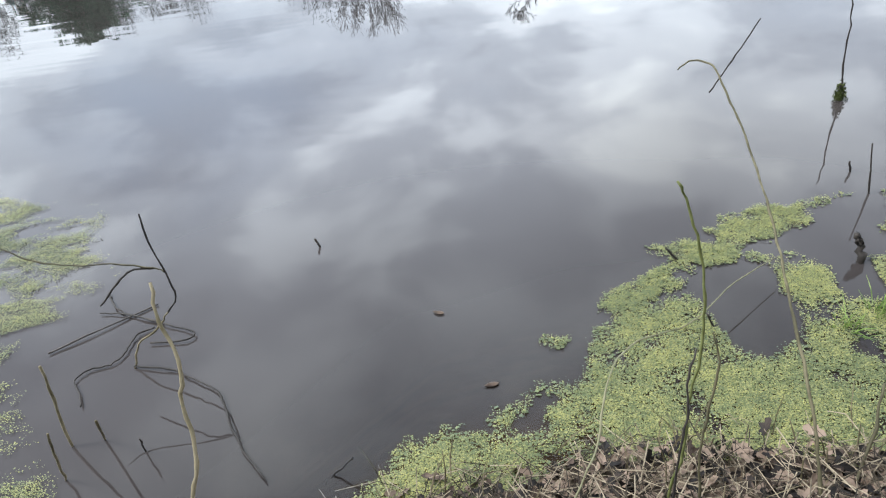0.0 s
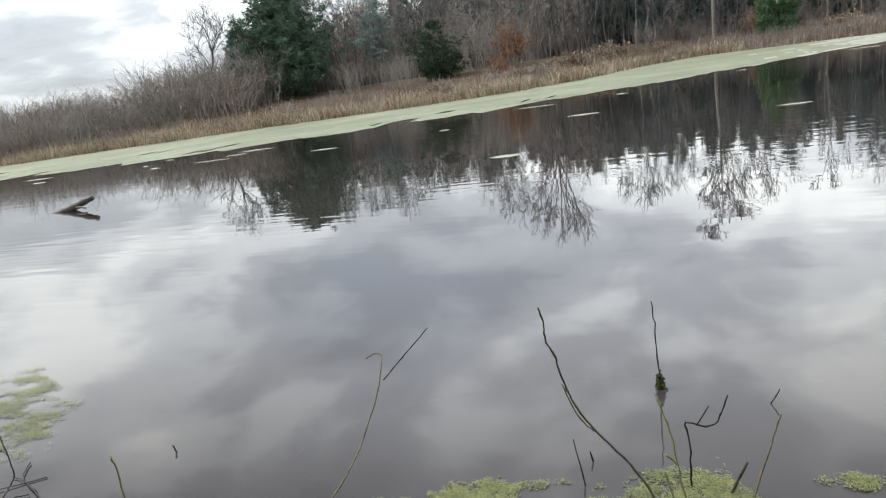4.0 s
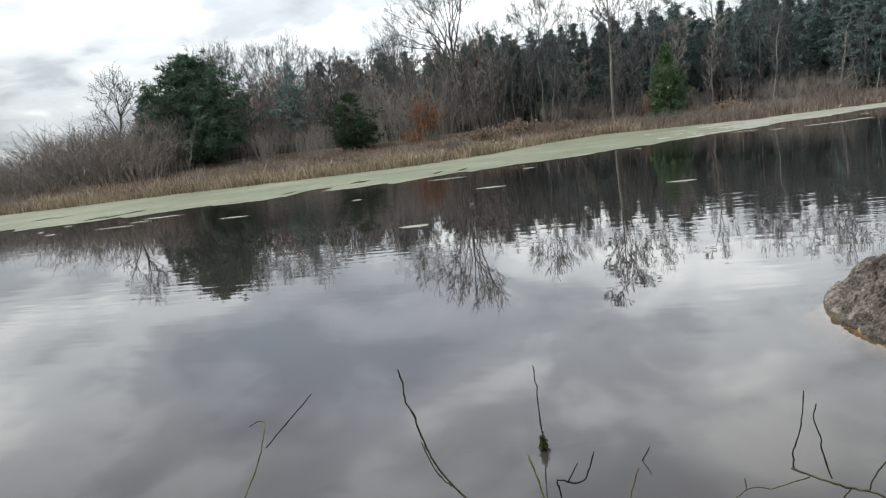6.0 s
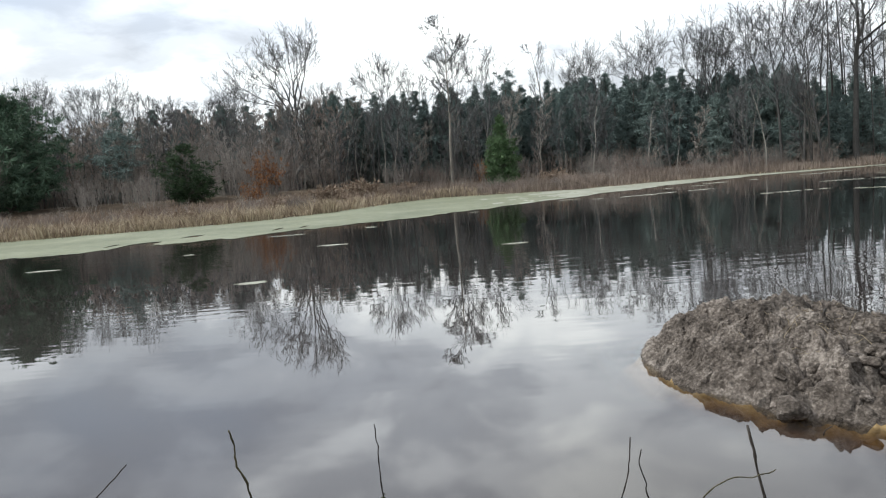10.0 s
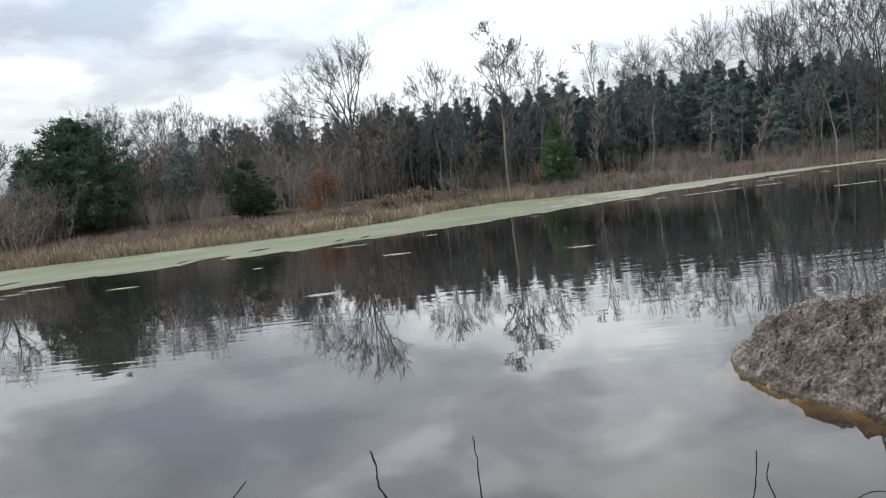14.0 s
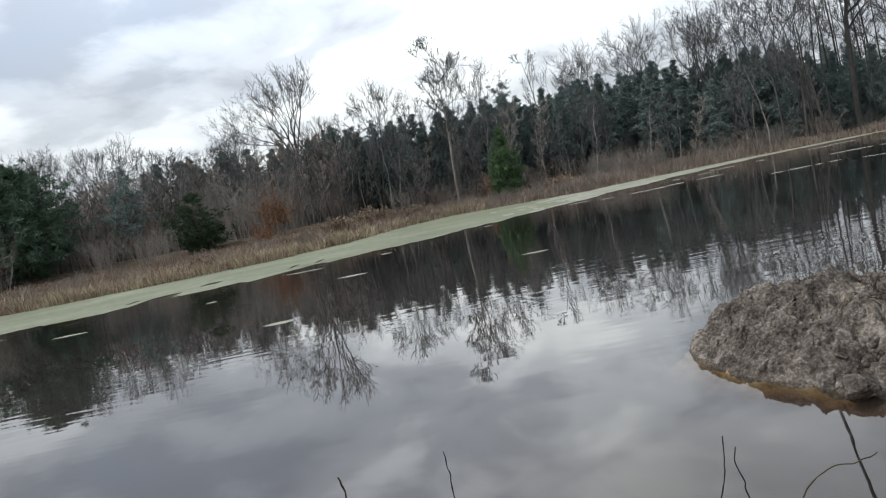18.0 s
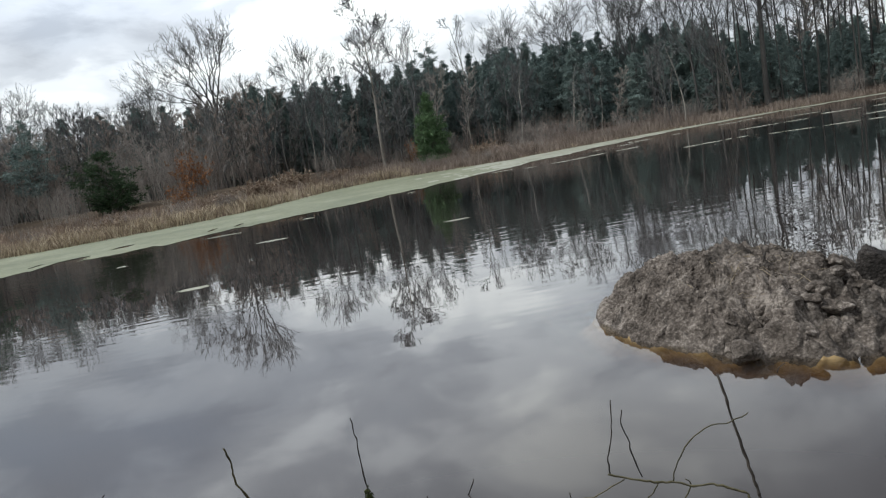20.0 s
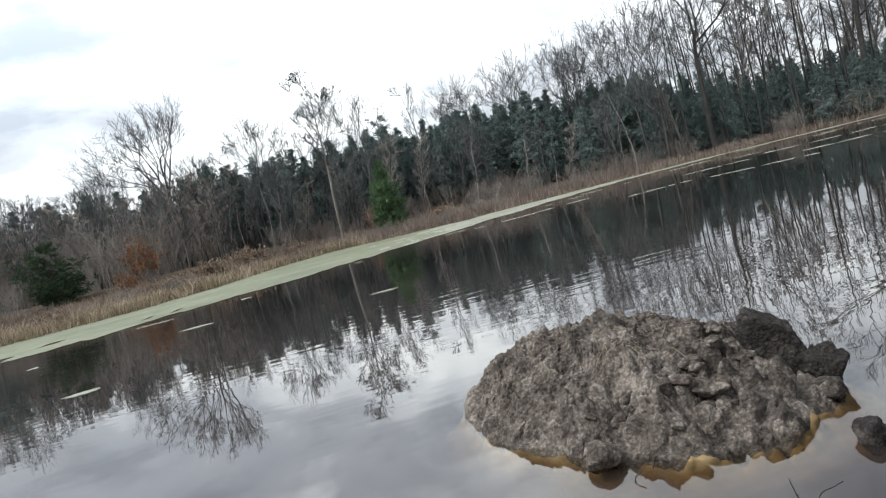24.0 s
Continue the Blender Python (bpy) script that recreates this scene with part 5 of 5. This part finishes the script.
last = twig("looped_twig", DARK, 0.003, 0.004, None, (-0.110, 2.600, 0.430), (-0.140, 2.600, 0.340), (-0.160, 2.600, 0.300), (-0.210, 2.600, 0.290), (-0.270, 2.600, 0.300), (-0.260, 2.600, 0.230), (-0.260, 2.600, 0.090), (-0.260, 2.600, -0.120))
twig("fork", DARK, 0.003, 0.003, last, (-0.180, 2.600, 0.380), (-0.230, 2.600, 0.290))
last = twig("arched_twig", OLIVE, 0.0028, 0.0042, None, (-1.510, 2.350, 0.680), (-1.470, 2.360, 0.700), (-1.430, 2.340, 0.700), (-1.410, 2.290, 0.690), (-1.390, 2.190, 0.620), (-1.380, 2.060, 0.560), (-1.378, 1.916, 0.490), (-1.393, 1.770, 0.447), (-1.414, 1.619, 0.407), (-1.433, 1.499, 0.372), (-1.443, 1.378, 0.305), (-1.450, 1.286, 0.250), (-1.457, 1.211, 0.185), (-1.462, 1.157, 0.117), (-1.465, 1.125, 0.050))
twig("side_shoot", DARK, 0.0024, 0.0026, last, (-1.240, 2.420, 0.790), (-1.310, 2.370, 0.720), (-1.370, 2.330, 0.660), (-1.420, 2.300, 0.610))
last = twig("cut_sapling", GREEN, 0.0026, 0.0036, None, (-1.780, 1.300, 0.870), (-1.760, 1.290, 0.820), (-1.740, 1.270, 0.740), (-1.730, 1.250, 0.660), (-1.730, 1.230, 0.570), (-1.740, 1.210, 0.480), (-1.760, 1.190, 0.390), (-1.770, 1.160, 0.270), (-1.790, 1.150, 0.200), (-1.806, 1.142, 0.060))
last = twig("sapling_stub", DARK, 0.002, 0.003, None, (-1.750, 1.200, 0.540), (-1.770, 1.170, 0.470), (-1.770, 1.150, 0.410), (-1.790, 1.120, 0.330), (-1.817, 1.080, 0.060))
last = twig("thin_sapling", OLIVE, 0.002, 0.0035, None, (-1.720, 1.200, 0.580), (-1.710, 1.180, 0.520), (-1.730, 1.150, 0.420), (-1.750, 1.120, 0.320), (-1.750, 1.100, 0.240), (-1.750, 1.082, 0.060))
last = twig("bowed_twig", PALE, 0.0018, 0.003, None, (-1.200, 2.100, 0.080), (-1.400, 1.940, 0.110), (-1.540, 1.800, 0.110), (-1.630, 1.720, 0.130), (-1.780, 1.590, 0.210), (-1.860, 1.490, 0.230), (-1.900, 1.390, 0.230), (-1.940, 1.240, 0.230), (-2.000, 1.100, 0.260), (-2.150, 0.950, 0.060))
last = twig("reed_stalk", STRAW, 0.0024, 0.0034, None, (-2.550, 0.850, 1.060), (-2.540, 0.820, 1.020), (-2.520, 0.790, 0.980), (-2.520, 0.760, 0.930), (-2.510, 0.730, 0.880), (-2.520, 0.700, 0.830), (-2.524, 0.691, 0.777), (-2.531, 0.677, 0.698), (-2.545, 0.647, 0.522), (-2.566, 0.602, 0.258), (-2.590, 0.550, -0.050))
last = twig("shore_sapling", OLIVE, 0.003, 0.005, None, (-1.260, 1.350, 0.240), (-1.300, 1.280, 0.170), (-1.360, 1.200, 0.090), (-1.369, 1.188, 0.060))
twig("branch", DARK, 0.0026, 0.0032, tangle, (-3.210, 1.900, 0.600), (-3.220, 1.900, 0.500), (-3.210, 1.900, 0.380), (-3.210, 1.900, 0.280), (-3.260, 1.900, 0.220))
twig("branch", OLIVE, 0.0022, 0.0028, tangle, (-3.710, 1.900, 0.530), (-3.620, 1.900, 0.470), (-3.500, 1.900, 0.440), (-3.370, 1.900, 0.430), (-3.240, 1.900, 0.400), (-3.210, 1.900, 0.380))
twig("branch", DARK, 0.0035, 0.0035, tangle, (-3.240, 1.900, 0.400), (-3.310, 1.900, 0.400), (-3.390, 1.900, 0.350), (-3.480, 1.900, 0.270))
twig("branch", DARK, 0.0032, 0.0032, tangle, (-3.770, 2.340, 0.010), (-3.690, 2.230, 0.010), (-3.580, 2.170, 0.010), (-3.420, 2.100, 0.010), (-3.300, 2.040, 0.010), (-3.310, 2.000, 0.010), (-3.450, 2.000, 0.010))
twig("branch", DARK, 0.0026, 0.0032, tangle, (-3.750, 2.210, 0.010), (-3.640, 2.190, 0.010), (-3.450, 2.120, 0.010))
twig("branch", DARK, 0.0032, 0.0026, tangle, (-3.470, 2.090, 0.010), (-3.520, 2.060, 0.010), (-3.530, 2.010, 0.010), (-3.530, 1.950, 0.010), (-3.560, 1.900, 0.010), (-3.630, 1.880, 0.010), (-3.660, 1.830, 0.010), (-3.620, 1.780, 0.010), (-3.580, 1.720, 0.010), (-3.570, 1.700, 0.010))
twig("branch", DARK, 0.0035, 0.0035, tangle, (-3.460, 1.880, 0.010), (-3.320, 1.850, 0.010), (-3.270, 1.830, 0.010), (-3.190, 1.780, 0.010), (-3.110, 1.730, 0.010), (-3.050, 1.650, 0.010), (-3.000, 1.560, 0.010), (-2.940, 1.470, 0.010), (-2.840, 1.360, 0.010))
twig("reed", STRAW, 0.003, 0.004, tangle, (-3.260, 1.900, 0.220), (-3.320, 1.890, 0.160), (-3.410, 1.890, 0.100), (-3.460, 1.880, 0.000))
last = twig("cut_reed", STRAW, 0.0039, 0.0048, None, (-3.470, 1.550, 0.330), (-3.490, 1.540, 0.160), (-3.520, 1.540, -0.000), (-3.524, 1.540, -0.050))
last = twig("cut_reed", STRAW, 0.0033, 0.0042, None, (-3.310, 1.300, 0.320), (-3.400, 1.360, 0.150), (-3.470, 1.410, -0.000), (-3.479, 1.417, -0.050))
last = twig("cut_reed", STRAW, 0.0033, 0.0042, None, (-3.250, 1.390, 0.260), (-3.420, 1.560, -0.000), (-3.433, 1.573, -0.050))
last = twig("cut_reed", DARK, 0.0028, 0.0032, None, (-3.230, 1.470, 0.090), (-3.260, 1.500, -0.000), (-3.267, 1.507, -0.050))
twig("branch", OLIVE, 0.0035, 0.0055, shrub, (0.600, 2.450, 0.440), (0.660, 2.430, 0.420), (0.720, 2.410, 0.410), (0.780, 2.400, 0.390), (0.840, 2.380, 0.390), (0.900, 2.360, 0.370), (0.970, 2.340, 0.370), (1.030, 2.320, 0.350), (1.080, 2.300, 0.330), (1.089, 2.291, 0.303), (1.103, 2.277, 0.263), (1.133, 2.248, 0.173), (1.177, 2.202, 0.037), (1.230, 2.150, -0.120))
twig("branchlet", DARK, 0.002, 0.003, shrub, (0.650, 2.450, 0.740), (0.640, 2.450, 0.630), (0.630, 2.450, 0.570), (0.610, 2.450, 0.510), (0.610, 2.450, 0.440))
twig("branchlet", DARK, 0.002, 0.003, shrub, (0.690, 2.450, 0.690), (0.680, 2.450, 0.630), (0.700, 2.440, 0.560), (0.700, 2.440, 0.520), (0.730, 2.430, 0.410))
twig("branchlet", OLIVE, 0.002, 0.003, shrub, (1.200, 2.450, 0.570), (1.180, 2.450, 0.560), (1.140, 2.440, 0.560), (1.100, 2.440, 0.550), (1.030, 2.430, 0.560), (0.930, 2.420, 0.520), (0.860, 2.410, 0.430), (0.840, 2.400, 0.380))
twig("branchlet", OLIVE, 0.002, 0.003, shrub, (0.450, 2.500, 0.320), (0.490, 2.490, 0.340), (0.540, 2.480, 0.340), (0.590, 2.460, 0.370), (0.660, 2.440, 0.410))
twig("branchlet", OLIVE, 0.002, 0.002, shrub, (0.450, 2.500, 0.370), (0.450, 2.500, 0.320), (0.400, 2.500, 0.280))
twig("branchlet", OLIVE, 0.003, 0.002, shrub, (0.790, 2.430, 0.370), (0.770, 2.440, 0.330), (0.730, 2.440, 0.300), (0.710, 2.450, 0.260))
twig("branchlet", OLIVE, 0.002, 0.003, shrub, (0.890, 2.400, 0.380), (0.910, 2.400, 0.350), (0.870, 2.400, 0.290))
last = twig("knotty_stick", DARK, 0.005, 0.007, None, (1.130, 2.530, 0.720), (1.140, 2.500, 0.630), (1.150, 2.480, 0.530), (1.160, 2.450, 0.430), (1.170, 2.420, 0.340), (1.180, 2.400, 0.270), (1.181, 2.397, 0.247), (1.183, 2.393, 0.212), (1.188, 2.384, 0.134), (1.194, 2.371, 0.017), (1.202, 2.355, -0.120))
twig("branchlet", DARK, 0.003, 0.004, shrub_b, (2.370, 2.750, 0.440), (2.360, 2.730, 0.330), (2.330, 2.700, 0.180), (2.306, 2.676, -0.120))
twig("branchlet", DARK, 0.002, 0.003, shrub_b, (2.200, 2.700, 0.290), (2.210, 2.680, 0.250), (2.210, 2.650, 0.170), (2.210, 2.606, -0.120))
twig("branchlet", DARK, 0.002, 0.003, shrub_b, (2.540, 2.750, 0.430), (2.450, 2.730, 0.430), (2.410, 2.710, 0.420), (2.370, 2.700, 0.400), (2.361, 2.694, 0.369), (2.348, 2.684, 0.322), (2.318, 2.664, 0.218), (2.272, 2.632, 0.062), (2.220, 2.596, -0.120))
twig("branchlet", DARK, 0.002, 0.003, shrub_b, (2.350, 2.750, 0.500), (2.350, 2.720, 0.440), (2.340, 2.700, 0.410), (2.336, 2.692, 0.378), (2.329, 2.679, 0.330), (2.315, 2.651, 0.224), (2.294, 2.608, 0.065), (2.269, 2.559, -0.120))
twig("leaning_stick", DARK, 0.0032, 0.004, None, (0.140, 3.330, 0.080), (0.100, 3.330, 0.000), (0.080, 3.330, -0.040))
twig("leaning_stick", DARK, 0.0032, 0.004, None, (-0.720, 2.560, 0.220), (-0.690, 2.560, 0.000), (-0.675, 2.560, -0.110))
twig("leaning_stick", DARK, 0.0040, 0.005, None, (-0.690, 2.740, 0.050), (-0.680, 2.740, -0.000), (-0.675, 2.740, -0.025))
twig("leaning_stick", DARK, 0.0048, 0.006, None, (-0.050, 2.580, 0.150), (-0.110, 2.580, 0.000), (-0.140, 2.580, -0.075))
twig("leaning_stick", DARK, 0.0048, 0.006, None, (-2.930, 2.560, 0.040), (-2.920, 2.560, 0.000), (-2.915, 2.560, -0.020))
twig("leaning_stick", DARK, 0.0040, 0.005, None, (-1.550, 2.230, 0.060), (-1.500, 2.230, 0.000), (-1.475, 2.230, -0.030))
twig("leaning_stick", DARK, 0.0032, 0.004, None, (-1.420, 1.850, -0.130), (-1.480, 1.850, 0.000), (-1.510, 1.850, 0.065))
twig("leaning_stick", DARK, 0.0032, 0.004, None, (-2.580, 1.370, 0.070), (-2.650, 1.370, 0.000), (-2.685, 1.370, -0.035))


def moss_ball(name, x, y, z, size, squash, seed, label):
    r = np.random.default_rng(seed)
    top = tagged(new(name), label, "moss")
    c = r.normal(0, 0.42, (150, 3)) * size * np.array(squash)
    v, f = leaf_cloud(r, c, np.full(150, size * 0.22), 12, 0.35, 1.0)
    child("fronds", mesh_of("fronds", v, f, MOSS), top)
    top.matrix_world = pose(x, y, z)


moss_ball("moss_clump", -0.42, 3.45, 0.03, 0.055, (0.42, 0.42, 1.4), 1, "dark green clump of moss on the twig at the water line")
moss_ball("moss_clump", -0.28, 2.30, 0.03, 0.085, (1.1, 1.0, 0.6), 2, "dark mossy root clump among the duckweed")
v, f = curve_tube([(-0.93, 2.16, 0.10), (-0.92, 2.14, 0.05), (-0.91, 2.12, -0.05)], 0.011, 0.014, 9, 6, 0.2, 9)
tagged(new("rotten_stub", mesh_of("rotten_stub", v, f, DARK, True)), "dark rotten stub standing out of the water", "stub")
v, f = curve_tube([(-3.85, 1.99, 0.008), (-3.7, 2.1, 0.012), (-3.52, 2.24, 0.006)], 0.0045, 0.003, 8, 4, 0.15, 10)
tagged(new("floating_branch", mesh_of("floating_branch", v, f, LOG_WOOD, True)), "thin sunken branch floating by the duckweed", "branch")
moss_ball("moss_clump", -0.19, 1.87, 0.04, 0.10, (0.9, 0.7, 1.0), 3, "dark mossy clump rising from the duckweed by the bank")


def grass_tuft(x, y, seed):
    """A tuft of fresh blades among the duckweed."""
    r = np.random.default_rng(seed)
    segs = []
    for _ in range(34):
        p = np.array([x, y, -0.01]) + np.append(r.normal(0, 0.018, 2), 0.0)
        d = np.append(r.normal(0, 0.5, 2), 1.0) * r.uniform(0.03, 0.085)
        w = r.uniform(0.0008, 0.0016)
        segs += [(p, p + d * 0.6, w, w), (p + d * 0.6, p + d * np.array([1.25, 1.25, 0.9]), w, w * 0.3)]
    tagged(new("grass_tuft", mesh_of("grass_tuft", *tubes(segs, 4), FRESH)), "small tuft of fresh green grass among the duckweed", "grass")


def floating_leaf(x, y, size, turn, label):
    """A curled dead leaf with a raised midrib."""
    outline = [(0, -1.0), (0.3, -0.6), (0.42, -0.1), (0.3, 0.45), (0, 1.0), (-0.3, 0.45), (-0.42, -0.1), (-0.3, -0.6)]
    verts = [(0, -0.5 * size, 0.012), (0, 0.5 * size, 0.012)] + [(a * size, b * size, 0.006 + 0.25 * size * a * a) for a, b in outline]
    verts += [(a, b, c - 0.002) for a, b, c in verts]
    top = [(0, 2, 3), (0, 3, 4), (0, 4, 1), (1, 4, 5), (1, 5, 6), (1, 6, 7), (1, 7, 8), (1, 8, 0), (0, 8, 9), (0, 9, 2)]
    faces = top + [tuple(k + 10 for k in f[::-1]) for f in top] + [(2 + k, 12 + k, 12 + (k + 1) % 8, 2 + (k + 1) % 8) for k in range(8)]
    ob = tagged(new("floating_leaf", mesh_of("floating_leaf", verts, faces, LEAF)), label, "leaf")
    ob.matrix_world = pose(x, y, 0, 0, 0, turn)


grass_tuft(-1.1, 1.8, 61)
grass_tuft(-0.98, 1.86, 62)
floating_leaf(-2.38, 2.04, 0.022, 70, "brown dead leaf floating on the dark water")
floating_leaf(-2.2, 1.67, 0.024, 100, "brown dead leaf half sunk by the bank")
for x, y, lean in ((2.45, 4.17, 0.02), (2.29, 4.06, 0.05)):
    v, f = curve_tube([(x, y, -0.02), (x + 0.01, y - 0.01, 0.02), (x + lean, y - 0.02, 0.05)], 0.004, 0.0025, 6, 3, 0.14, int(x * 100))
    tagged(new("leaning_stick", mesh_of("leaning_stick", v, f, DARK, True)), "short dark stick in the shallows at the mound's foot", "twig")
